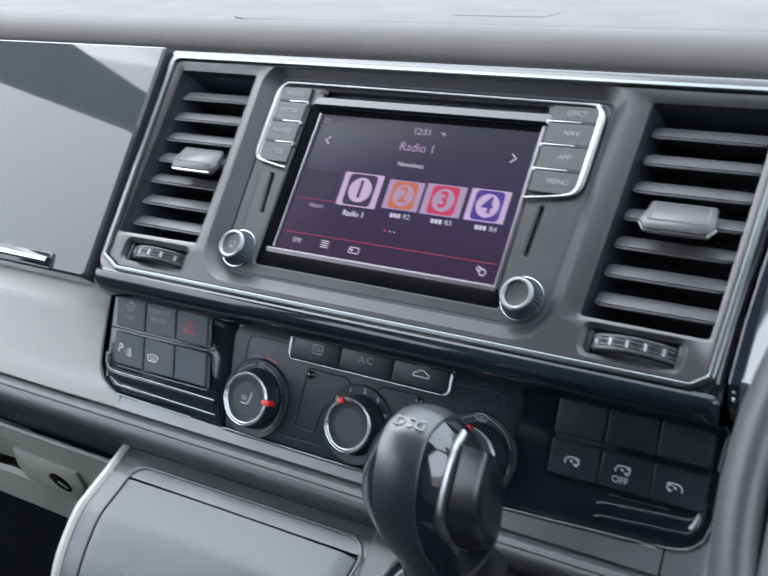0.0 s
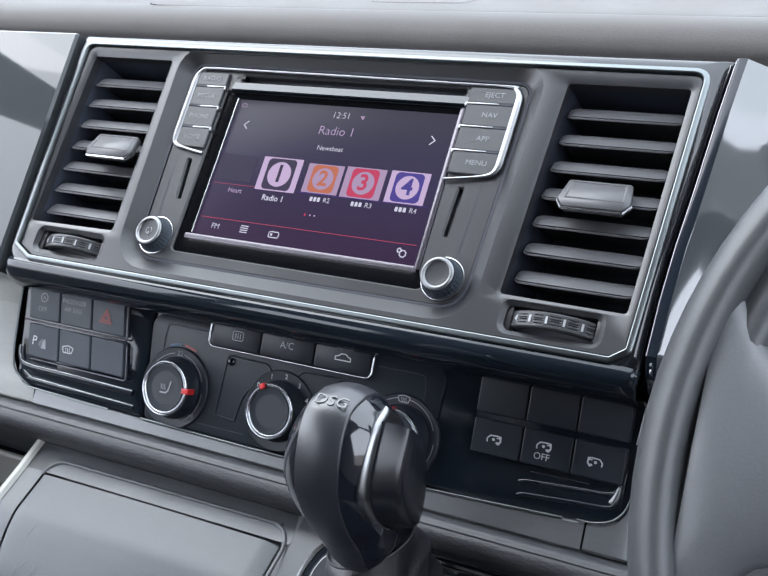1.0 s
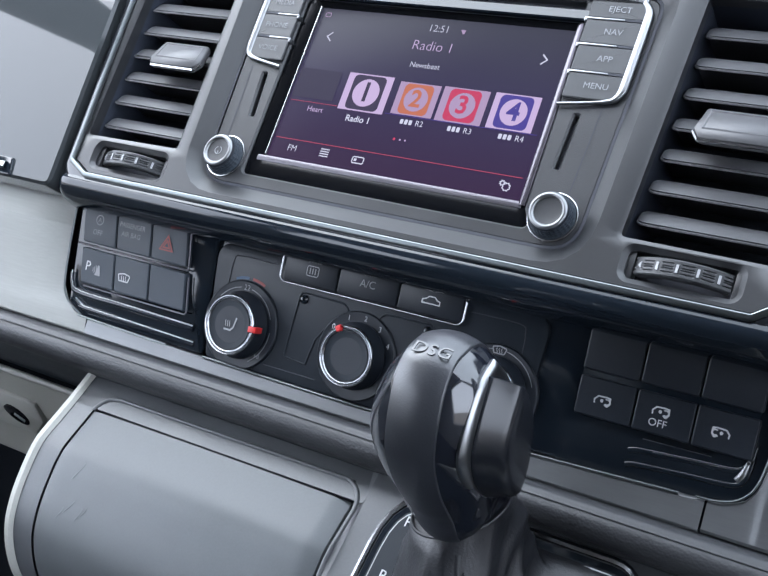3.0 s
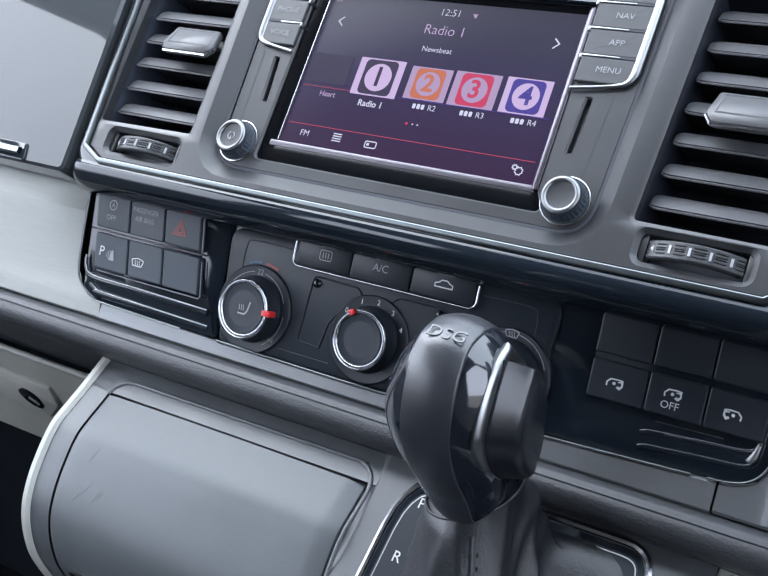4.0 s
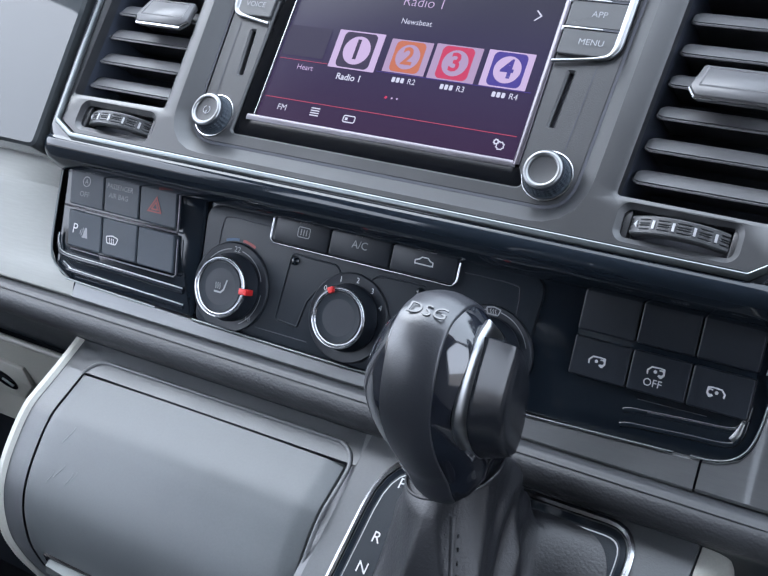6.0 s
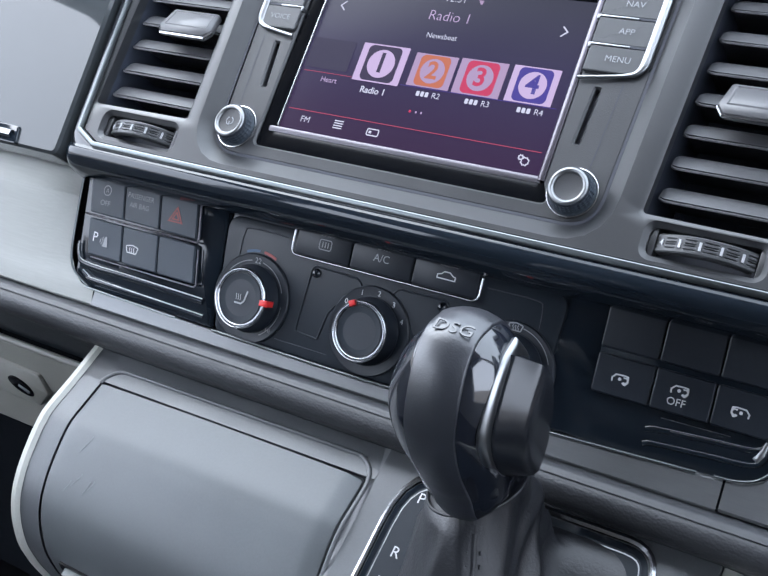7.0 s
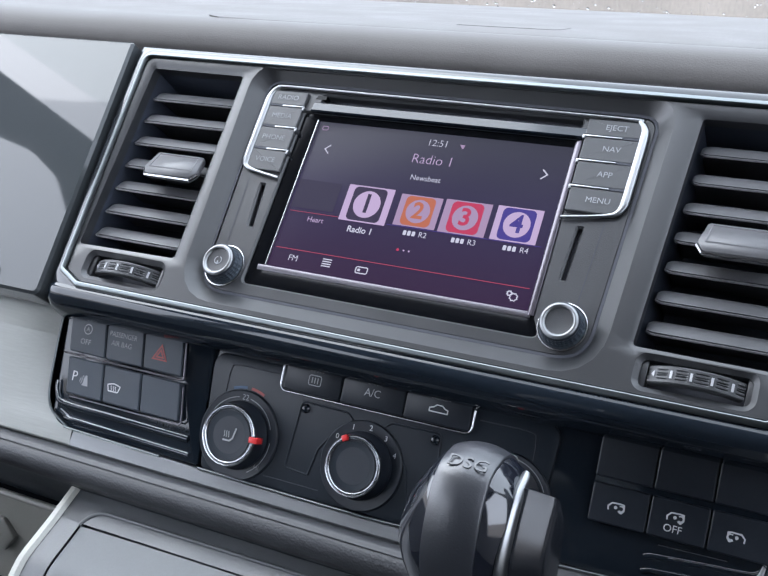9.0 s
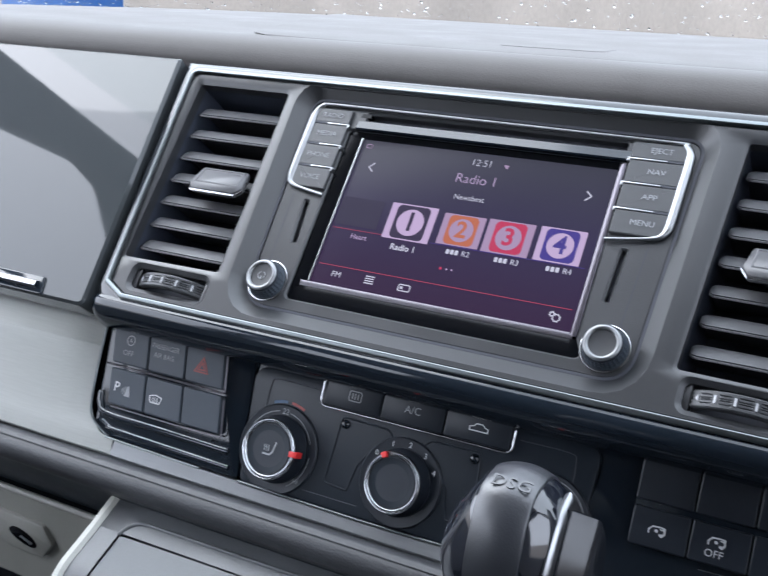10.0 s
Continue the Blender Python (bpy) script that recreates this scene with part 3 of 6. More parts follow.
def thumbwheel(x0, x1, zc):
    w = thing("thumbwheel", PAN, "ribbed black vent thumbwheel with white marks", "thumbwheel", "vent thumbwheels")
    bm = nb()
    R, n = 0.034, 64
    xc, half = (x0 + x1) / 2, (x1 - x0) / 2
    a1 = math.asin(half / R)
    rows_ = []
    for i in range(n + 1):
        a = -a1 + 2 * a1 * i / n
        col = []
        beat = ((a / a1 + 0.86) / 0.40) % 1.0
        for q, z in enumerate((-4.2, -3.9, -3.3, -2.4, -1.9, -1.5, -0.9, -0.45, 0.0, 0.45, 0.9, 1.5, 1.9, 2.4, 3.3, 3.9, 4.2)):
            r = R - (0.003 if q in (0, 16) else 0.0005 if q in (1, 15) else 0.00045 if q in (4, 7, 9, 12) and 0.22 < beat < 0.78 else 0.0)
            col.append((xc + r * math.sin(a), -0.0122 + R - r * math.cos(a), zc + z * MM))
        rows_.append(col)
    loft(bm, rows_)
    part("wheel", bm, KEY, w, smooth=25)
    for k in range(5):
        a = -a1 * 0.86 + 2 * a1 * 0.80 * k / 4
        c = Vector((xc + R * math.sin(a), -0.0122 + R - R * math.cos(a) - 0.0002, zc))
        bm = nb()
        if k:
            box(bm, -0.00050, 0.00050, -0.0003, 0.0004, -0.0017, 0.0017)
        else:
            prism(bm, [(-0.0009, 0.0), (0.0007, -0.0015), (0.0007, 0.0015)], -0.0004, 0.0004, 0.0001)
        bm.transform(Matrix.Translation(c) @ Matrix.Rotation(a, 4, "Z"))
        part("mark", bm, PRINT, w)
    bm = nb()
    box(bm, x0 - 5 * MM, x1 + 5 * MM, 0.001, 0.004, zc - 7.5 * MM, zc + 7.5 * MM)
    part("recess", bm, DARK, w, "dark gap round the wheel")
    for xa, xb in ((x0 - 5.0 * MM, x0 - 0.5 * MM), (x1 + 0.5 * MM, x1 + 5.0 * MM)):
        part("cheek", box(nb(), xa, xb, -0.0058, 0.001, zc - 7.0 * MM, zc + 7.0 * MM, 0.5 * MM), FASCIA, w)
    return w


thumbwheel(-170.8 * MM, -128 * MM, -63.3 * MM)
thumbwheel(131.4 * MM, 170.8 * MM, -63.4 * MM)

# ---- infotainment unit ----
radio = thing("infotainment_unit", PAN, "car radio with lit touchscreen, side keys and two knobs", "car radio")
body_o = offset(radio_o, -0.8 * MM)
bez = rounded([(-80.0 * MM, -55.5 * MM), (80.0 * MM, -55.5 * MM), (75.2 * MM, -46.5 * MM), (75.2 * MM, 46.5 * MM), (-80.2 * MM, 46.5 * MM)], [3 * MM, 3 * MM, 2 * MM, 2 * MM, 3 * MM])
slot = rr(-72 * MM, 72.5 * MM, 53.5 * MM, 57.0 * MM, 0.6 * MM)
sd = rounded([(-88.9 * MM, -24 * MM), (-86.3 * MM, -24 * MM), (-88.2 * MM, 0.5 * MM), (-90.6 * MM, 0.5 * MM)], 0.5 * MM, 2)
gr = rounded([(82.5 * MM, -26 * MM), (84.7 * MM, -26 * MM), (86.2 * MM, 0.5 * MM), (84.0 * MM, 0.5 * MM)], 0.5 * MM, 2)
part("body", plate(nb(), body_o, [bez, slot, sd, gr], -2.2 * MM, 14 * MM, 1.0 * MM), RADIO, radio)
part("gap", bead(nb(), offset(radio_o, -0.35 * MM), [(-1.0 * MM, 0), (0.55 * MM, 0)], -2.75 * MM), DARK, radio, "dark gap round the radio", 0)
part("slot_notch", prism(nb(), [(-76.5 * MM, 54.6 * MM), (-70 * MM, 54.6 * MM), (-70 * MM, 57.0 * MM), (-75.5 * MM, 57.0 * MM)], -2.30 * MM, 2 * MM, 0.05 * MM), BEZEL, radio, "stepped end of the disc slot", 0)
part("slot_back", prism(nb(), rr(-73 * MM, 73 * MM, 52.5 * MM, 58 * MM, 0.6 * MM), 3 * MM, 6 * MM), DARK, radio, "dark disc slot")
part("card_slot", prism(nb(), offset(sd, 1 * MM), 1.5 * MM, 4 * MM), DARK, radio)
part("card_slot", prism(nb(), offset(gr, 1 * MM), 1.5 * MM, 4 * MM), DARK, radio)
part("bezel", plate(nb(), offset(bez, 0.3 * MM), [rr(-70.5 * MM, 70.8 * MM, -43.0 * MM, 42.6 * MM, 0.8 * MM)], -0.6 * MM, 6 * MM, 0.4 * MM, [(3.0 * MM, 0.9 * MM)]), BEZEL, radio, "gloss black sloping screen bezel")
bm = nb()
loft(bm, [[(x, 2 * MM, 46.4 * MM), (x, -3.4 * MM, 46.6 * MM), (x, -4.0 * MM, 47.2 * MM), (x, -2.9 * MM, 52.0 * MM), (x, -2.2 * MM, 52.6 * MM), (x, 2 * MM, 52.8 * MM)] for x in np.linspace(-76 * MM, 76 * MM, 6)])
part("chin", bm, PIANO, radio, "gloss strip under the disc slot")
bm = nb()
loft(bm, [[(x, y, z) for y, z in ((0.2 * MM, -43.2 * MM), (-0.9 * MM, -43.8 * MM), (-1.2 * MM, -45.6 * MM), (-0.9 * MM, -46.6 * MM), (-0.2 * MM, -46.9 * MM))] for x in (-75.0 * MM, 73.0 * MM)])
part("bottom_rail", bm, RAIL, radio, "silvery lower edge of the screen", 50)
bm = nb()
loft(bm, [[(x, y, z) for x, y in ((70.9 * MM, 0.2 * MM), (71.3 * MM, -0.9 * MM), (72.0 * MM, -1.5 * MM), (74.2 * MM, -1.9 * MM), (74.8 * MM, -1.6 * MM), (75.1 * MM, -0.4 * MM))] for z in (-45.6 * MM, -20 * MM, 10 * MM, 46.0 * MM)])
part("side_rail", bm, SIDE_RAIL, radio, "dark silvery side edge of the screen", 50)
part("side_line", box(nb(), -71.3 * MM, -70.8 * MM, -1.0 * MM, 0.3 * MM, -43 * MM, 42.8 * MM), SATIN, radio)
ch = smooth_line([(-80.5, 4.6), (-92, 6.4), (-99.5, 7.9), (-102.8, 9.8), (-104.0, 13), (-104.4, 20), (-104.6, 45), (-104.6, 52), (-103.6, 56.2), (-101, 58.9), (-97, 59.9), (-60, 59.8), (60, 58.9), (97, 58.5), (100.6, 57.3), (102.9, 54.4), (103.7, 50), (103.4, 34), (102.8, 16), (102.2, 12.4), (100.6, 9.6), (97.5, 7.9), (88, 6.0), (75, 4.0)], 5)


def trim_width(x, z):
    """Broad beside the keys, narrow along the top and under the lowest key."""
    up = min(1.0, max(0.0, (z - 7.0) / 7.0), max(0.0, (59.6 - z) / 9.0))
    return 1.7 + 2.6 * max(0.0, up) ** 0.7 if abs(x) > 96 else 1.7


bm = nb()
line_ = [(x * MM, z * MM) for x, z in ch]
side_ = [Vector(q) - Vector(p) for p, q in zip(line_, offset(line_, 1.0, False))]
rings = []
for a_, o_ in ((-0.5, 0.0), (-0.47, 0.55), (-0.36, 0.95), (-0.12, 1.15), (0.12, 1.1), (0.36, 0.85), (0.47, 0.5), (0.5, 0.0)):
    rings.append([bm.verts.new((p[0] + n_.x * a_ * trim_width(*c_) * MM, (-3.5 - o_ * (0.75 + 0.12 * trim_width(*c_))) * MM, p[1] + n_.y * a_ * trim_width(*c_) * MM)) for p, n_, c_ in zip(line_, side_, ch)])
for p_, q_ in zip(rings, rings[1:]):
    bridge(bm, p_, q_, False)
bm.faces.new([q_[0] for q_ in rings])
bm.faces.new([q_[-1] for q_ in reversed(rings)])
part("chrome_trim", bm, BAND, radio, "chrome trim, broad beside the keys", 50)
for side, words in ((-1, ("RADIO", "MEDIA", "PHONE", "VOICE")), (1, ("EJECT", "NAV", "APP", "MENU"))):
    tops = (57.6, 47.8, 34.6, 20.8, 7.4)
    for k in range(4):
        zt, zb = tops[k] * MM - 0.5 * MM, tops[k + 1] * MM + 0.5 * MM
        xi, xo = (75.9 if side > 0 else 80.9) * MM, 102.4 * MM
        o = rounded([(side * xi, zb), (side * xo, zb - 0.0), (side * xo, zt), (side * xi, zt)], [0.5 * MM, (3 if k == 3 else 0.5) * MM, (3 if k == 0 else 0.5) * MM, 0.5 * MM], 3)
        if area(o) < 0:
            o = o[::-1]
        key = part("key", prism(nb(), o, -4.2 * MM, 2 * MM, 0.5 * MM), KEY, radio, smooth=25)
        text("lettering", words[k], 4.1 * MM, side * (90.4 if side > 0 else 92.0) * MM, (zt + zb) / 2, -4.55 * MM, DIM if side < 0 else PALE, key, squeeze=1.05)
        if k:
            bm = nb()
            xm = xo - 8.5 * MM
            box(bm, min(side * (xi - 0.8 * MM), side * xm), max(side * (xi - 0.8 * MM), side * xm), -4.55 * MM, 0, tops[k] * MM - 0.55 * MM, tops[k] * MM + 0.35 * MM, 0.2 * MM)
            box(bm, min(side * (xi - 1.0 * MM), side * (xi + 0.3 * MM)), max(side * (xi - 1.0 * MM), side * (xi + 0.3 * MM)), -4.5 * MM, 0, tops[k] * MM - 2.0 * MM, tops[k] * MM + 0.3 * MM, 0.25 * MM)
            part("chrome_line", bm, BAND, radio, "chrome line between the keys")
            bm = nb()
            box(bm, min(side * xm, side * (xo - 0.4 * MM)), max(side * xm, side * (xo - 0.4 * MM)), -4.32 * MM, 0, tops[k] * MM - 0.55 * MM, tops[k] * MM + 0.55 * MM)
            part("key_gap", bm, DARK, radio)
for x0, x1 in ((-97.2, -95.0), (93.2, 95.8)):
    bm = nb()
    loft(bm, [[(x0 * MM - 0.25 * MM, -2.35 * MM, -37 * MM), (x0 * MM + 0.25 * MM, -2.35 * MM, -37 * MM)], [((x1 if x0 > 0 else x0 - 1.5) * MM - 0.25 * MM, -2.35 * MM, 4 * MM), ((x1 if x0 > 0 else x0 - 1.5) * MM + 0.25 * MM, -2.35 * MM, 4 * MM)]])
    part("seam", bm, DARK, radio, smooth=0)


def radio_knob(x, z, power):
    prof = [(10.6 * MM, 2 * MM), (10.6 * MM, -2.6 * MM), (10.3 * MM, -3.4 * MM)] + [((10.2 - 0.13 * q) * MM, -(3.7 + 0.75 * q) * MM) for q in range(8)] + [(8.9 * MM, -9.4 * MM)]
    k = part("knob", lathe(nb(), prof, x, z, 56, lambda i, q: (-0.0006 if 3 <= q <= 10 and not (i % 2 and q % 2) else 0)), BUTTON_L, radio, "knurled black rotary knob", 8)
    part("base_ring", lathe(nb(), [(11.7 * MM, 1 * MM), (11.6 * MM, -2.6 * MM), (11.5 * MM, -3.1 * MM), (11.2 * MM, -3.2 * MM), (10.9 * MM, -3.2 * MM), (10.6 * MM, -2.8 * MM), (10.5 * MM, 1 * MM)], x, z, 48), CHROME, k, "chrome base ring")
    part("shoulder", lathe(nb(), [(9.1 * MM, -8.6 * MM), (9.3 * MM, -9.4 * MM), (8.9 * MM, -10.2 * MM), (8.1 * MM, -10.5 * MM), (7.9 * MM, -8.4 * MM)], x, z, 48), BUTTON, k)
    part("front_ring", lathe(nb(), [(8.95 * MM, -8.4 * MM), (8.95 * MM, -9.5 * MM), (8.75 * MM, -10.2 * MM), (8.3 * MM, -10.75 * MM), (7.7 * MM, -11.0 * MM), (7.1 * MM, -10.95 * MM), (6.6 * MM, -10.6 * MM), (6.3 * MM, -10.1 * MM), (6.2 * MM, -8.4 * MM)], x, z, 48), KNOB_RING, k, "domed satin front ring", 60)
    part("cap", lathe(nb(), [(6.4 * MM, -8.5 * MM), (6.3 * MM, -9.9 * MM), (5.0 * MM, -9.7 * MM), (2 * MM, -9.6 * MM)], x, z, 40), RADIO, k)
    if power:
        part("power_mark", bead(nb(), arc_pts(x, z, 2.0 * MM, radians(110), radians(430), 16), half_round(0.5 * MM, 0.15 * MM, 2), -9.8 * MM, False), PALE, k)
        part("power_mark", box(nb(), x - 0.25 * MM, x + 0.25 * MM, -10.0 * MM, -9.5 * MM, z - 2.4 * MM, z - 0.4 * MM), PALE, k)
    return k


radio_knob(-93.2 * MM, -48.6 * MM, True)
radio_knob(89.4 * MM, -48.6 * MM, False)

# lit display
DISP = bpy.data.materials.new("lit_display")
DISP.use_nodes = True
nt = DISP.node_tree
b = nt.nodes["Principled BSDF"]
b.inputs["Base Color"].default_value, b.inputs["Roughness"].default_value = (0.01, 0.01, 0.012, 1), 0.34
b.inputs["Specular IOR Level"].default_value = 0.06
tc = nt.nodes.new("ShaderNodeTexCoord")
sep = nt.nodes.new("ShaderNodeSeparateXYZ")
mr = nt.nodes.new("ShaderNodeMapRange")
mr.inputs["From Min"].default_value, mr.inputs["From Max"].default_value = -0.042, 0.042
cr = nt.nodes.new("ShaderNodeValToRGB")
cr.color_ramp.elements[0].position, cr.color_ramp.elements[0].color = 0.0, (0.032, 0.013, 0.041, 1)
cr.color_ramp.elements[1].position, cr.color_ramp.elements[1].color = 1.0, (0.028, 0.026, 0.040, 1)
e = cr.color_ramp.elements.new(0.5)
e.color = (0.030, 0.022, 0.058, 1)
nt.links.new(tc.outputs["Object"], sep.inputs[0])
nt.links.new(sep.outputs["Z"], mr.inputs["Value"])
nt.links.new(mr.outputs[0], cr.inputs[0])
nt.links.new(cr.outputs[0], b.inputs["Emission Color"])
b.inputs["Emission Strength"].default_value = 0.25
G_MAUVE = glow("lit_mauve", (0.40, 0.27, 0.40))
G_WHITE, G_LILAC, G_RED = glow("lit_white", (0.62, 0.60, 0.68)), glow("lit_lilac", (0.55, 0.40, 0.58)), glow("lit_red", (0.42, 0.05, 0.09))
G_ORANGE, G_CRIM, G_NAVY, G_BLACK, G_BLUE = glow("lit_orange", (0.50, 0.135, 0.06)), glow("lit_crimson", (0.52, 0.03, 0.09)), glow("lit_navy", (0.055, 0.035, 0.24)), glow("lit_black", (0.03, 0.018, 0.05)), glow("lit_blue", (0.030, 0.022, 0.050))
disp = part("display", prism(nb(), rr(-70.8 * MM, 71 * MM, -43.2 * MM, 42.8 * MM, 0.8 * MM), 0.2 * MM, 3 * MM, 0.1 * MM), DISP, radio, "lit dark purple touchscreen showing radio stations")
YD = 0.0


def flat(name, pts, material, parent, y=-0.05 * MM):
    bm = nb()
    bm.faces.new(ring(bm, pts, y))
    return part(name, bm, material, parent, smooth=0)


text("clock", "12:51", 5.4 * MM, 1.2 * MM, 36.9 * MM, YD, G_WHITE, disp, bold=-0.05 * MM)
flat("signal_icon", [(13.2 * MM, 37.6 * MM), (16.0 * MM, 37.6 * MM), (15.6 * MM, 35.4 * MM), (14.8 * MM, 35.4 * MM)], G_MAUVE, disp)
part("home_icon", bead(nb(), rr(-67.2 * MM, -64.0 * MM, 37.8 * MM, 40.0 * MM, 0.6 * MM, 3), [(-0.2 * MM, 0), (0.2 * MM, 0)], YD), G_MAUVE, disp, smooth=0)
text("station_title", "Radio 1", 7.6 * MM, 1.2 * MM, 27.0 * MM, YD, G_LILAC, disp, bold=-0.09 * MM)
text("subtitle", "Newsbeat", 4.1 * MM, 0.5 * MM, 16.4 * MM, YD, G_WHITE, disp)
text("caption", "FM", 4.6 * MM, -57 * MM, -37.2 * MM, YD, G_WHITE, disp)
text("caption", "Radio 1", 4.7 * MM, -25.6 * MM, -16.6 * MM, YD, G_WHITE, disp, bold=0.09 * MM)
text("caption", "Heart", 4.1 * MM, -52.2 * MM, -14.6 * MM, YD, G_LILAC, disp)
for x, w in ((4.6, "R2"), (30.6, "R3"), (57.2, "R4")):
    text("caption", w, 4.1 * MM, (x + 4.0) * MM, -14.2 * MM, YD, G_WHITE, disp)
    for k in range(3):
        flat("caption_bar", rr((x - 6.6 + 2.4 * k) * MM, (x - 4.8 + 2.4 * k) * MM, -15.4 * MM, -12.8 * MM, 0.5 * MM), G_WHITE, disp)
for x, sgn in ((-60.0, -1), (60.5, 1)):
    part("arrow", bead(nb(), [((x - sgn * 1.4) * MM, 24.0 * MM), ((x + sgn * 1.4) * MM, 26.6 * MM), ((x - sgn * 1.4) * MM, 29.2 * MM)], [(-0.35 * MM, 0), (0.35 * MM, 0)], YD, False), G_WHITE, disp, smooth=0)
flat("side_tile", rr(-69.5 * MM, -44 * MM, -9.0 * MM, 7.5 * MM, 0.3 * MM), G_BLUE, disp)
flat("line", rr(-69 * MM, 69 * MM, -32.6 * MM, -32.2 * MM, 0.1 * MM), G_RED, disp)
flat("line", rr(-69 * MM, -40 * MM, -11.2 * MM, -10.9 * MM, 0.1 * MM), G_RED, disp)
flat("line", rr(-12 * MM, 69 * MM, -11.2 * MM, -10.9 * MM, 0.1 * MM), G_NAVY, disp)
for k, (xc, hw, zc, hh, col) in enumerate(((-26.4, 13.2, -2.0, 10.2, G_BLACK), (2.3, 11.4, -1.9, 8.7, G_ORANGE), (27.6, 12.2, -1.8, 9.0, G_CRIM), (54.2, 11.6, -1.6, 9.1, G_NAVY))):
    tile = flat("tile", rr((xc - hw) * MM, (xc + hw) * MM, (zc - hh) * MM, (zc + hh) * MM, 0.3 * MM), G_LILAC if k in (0, 3) else G_MAUVE, disp)
    r = hh * 0.93
    flat("badge", rr((xc - r) * MM, (xc + r) * MM, (zc - r) * MM, (zc + r) * MM, 2.6 * MM), col, tile, -0.12 * MM)
    flat("disc", arc_pts(xc * MM, zc * MM, r * 0.80 * MM, 0, 2 * math.pi, 28)[:-1], G_LILAC if k in (0, 3) else G_MAUVE, tile, -0.18 * MM)
    text("numeral", str(k + 1), r * 1.55 * MM, xc * MM, zc * MM, -0.24 * MM, col, tile, bold=0.30 * MM)
for x, m in ((-1.8, G_CRIM), (1.5, G_LILAC), (4.3, G_LILAC)):
    flat("dot", arc_pts(x * MM, -23.6 * MM, (0.75 if m is G_CRIM else 0.5) * MM, 0, 2 * math.pi, 12)[:-1], m, disp)
for k in range(4):
    flat("list_icon", rr(-40 * MM, -34.8 * MM, (-38.9 + 1.25 * k) * MM, (-38.3 + 1.25 * k) * MM, 0.1 * MM), G_WHITE, disp)
part("device_icon", bead(nb(), rr(-20.5 * MM, -14.0 * MM, -39.2 * MM, -35.8 * MM, 0.8 * MM, 3), [(-0.35 * MM, 0), (0.25 * MM, 0)], YD), G_WHITE, disp, smooth=0)
flat("device_icon", rr(-19.5 * MM, -18 * MM, -38.2 * MM, -36.8 * MM, 0.1 * MM), G_WHITE, disp)
for x, z, r in ((60.2, -36.2, 1.2), (62.6, -37.8, 1.9)):
    part("gear_icon", bead(nb(), [((x + (r + (0.35 if i % 2 else -0.1)) * math.cos(i * math.pi / 8)) * MM, (z + (r + (0.35 if i % 2 else -0.1)) * math.sin(i * math.pi / 8)) * MM) for i in range(16)], [(-0.45 * MM, 0), (0.1 * MM, 0)], YD), G_WHITE, disp, smooth=0)

# ---- panels beside the centre fascia ----
glove = thing("glove_compartment", PAN, "glossy grey glove compartment lid with a recessed handle", "glove compartment")
hh_ = rounded([(-330 * MM, -86.5 * MM), (-228.5 * MM, -86.5 * MM), (-231 * MM, -75.8 * MM), (-330 * MM, -75.8 * MM)], 1.5 * MM, 3)
bm = nb()
plate(bm, rounded([(-720 * MM, -87 * MM), (-198.0 * MM, -87 * MM), (-207.5 * MM, 77.5 * MM), (-720 * MM, 77.5 * MM)], [2 * MM, 5 * MM, 2 * MM, 2 * MM]), [], -10.0 * MM, 8 * MM, 1.6 * MM)
part("lid", bm, LACQUER, glove, "glossy grey lacquered lid")
hb = part("handle_plate", prism(nb(), hh_, -11.5 * MM, 0, 0.8 * MM), PIANO, glove)
bm = nb()
loft(bm, [[(x, -11.6 * MM, -83.5 * MM), (x, -13.8 * MM, -82.6 * MM), (x, -13.6 * MM, -79.8 * MM), (x, -11.6 * MM, -78.9 * MM)] for x in (-326 * MM, -236 * MM, -233.5 * MM)])
part("chrome_bar", bm, BAND, hb, "chrome handle bar")
cluster = thing("driver_side_panel", PAN, "glossy grey lacquered panel beside the steering column", "dashboard panel")


def panel_edge(z):
    """Where the panel starts beside the fascia."""
    return float(np.interp(z, [-0.080, -0.071, -0.044, -0.020, 0.003, 0.052, 0.0765], [0.1961, 0.1962, 0.1967, 0.1981, 0.2003, 0.2041, 0.2067]))


bm = nb()
rows_ = []
for z in (-0.080, -0.076, -0.0715, -0.068, *np.linspace(-0.060, 0.0765, 11)):
    x0 = panel_edge(z)
    rows_.append([(x0, 8 * MM, z), (x0, -8.6 * MM, z), (x0 + 0.5 * MM, -9.8 * MM, z), (x0 + 1.6 * MM, -10.2 * MM, z), (x0 + 4.4 * MM, -10.2 * MM, z), (x0 + 5.3 * MM, -9.9 * MM, z), (x0 + 6.0 * MM, -9.2 * MM, z)]
                 + [(x0 + d_, -9.2 * MM + 0.80 * (d_ - 0.0060) + 0.3 * (d_ - 0.0060) ** 2, z) for d_ in (0.012, 0.02, 0.035, 0.055, 0.08, 0.11, 0.14)])
for row in rows_:
    row[:] = [(x, y + 0.9 * max(0.0, -0.0715 - z), z) for x, y, z in row]
loft(bm, [row[5:] for row in rows_])
loft(bm, [rows_[0], [(x, y + 0.010, z - 0.004) for x, y, z in rows_[0]]])
part("panel", bm, LACQUER_D, cluster, "glossy grey panel turning towards the driver", 35)
part("edge_strip", loft(nb(), [row[:6] for row in rows_]), PIANO, cluster, "dark gloss strip along the panel", 35)
bm = nb()
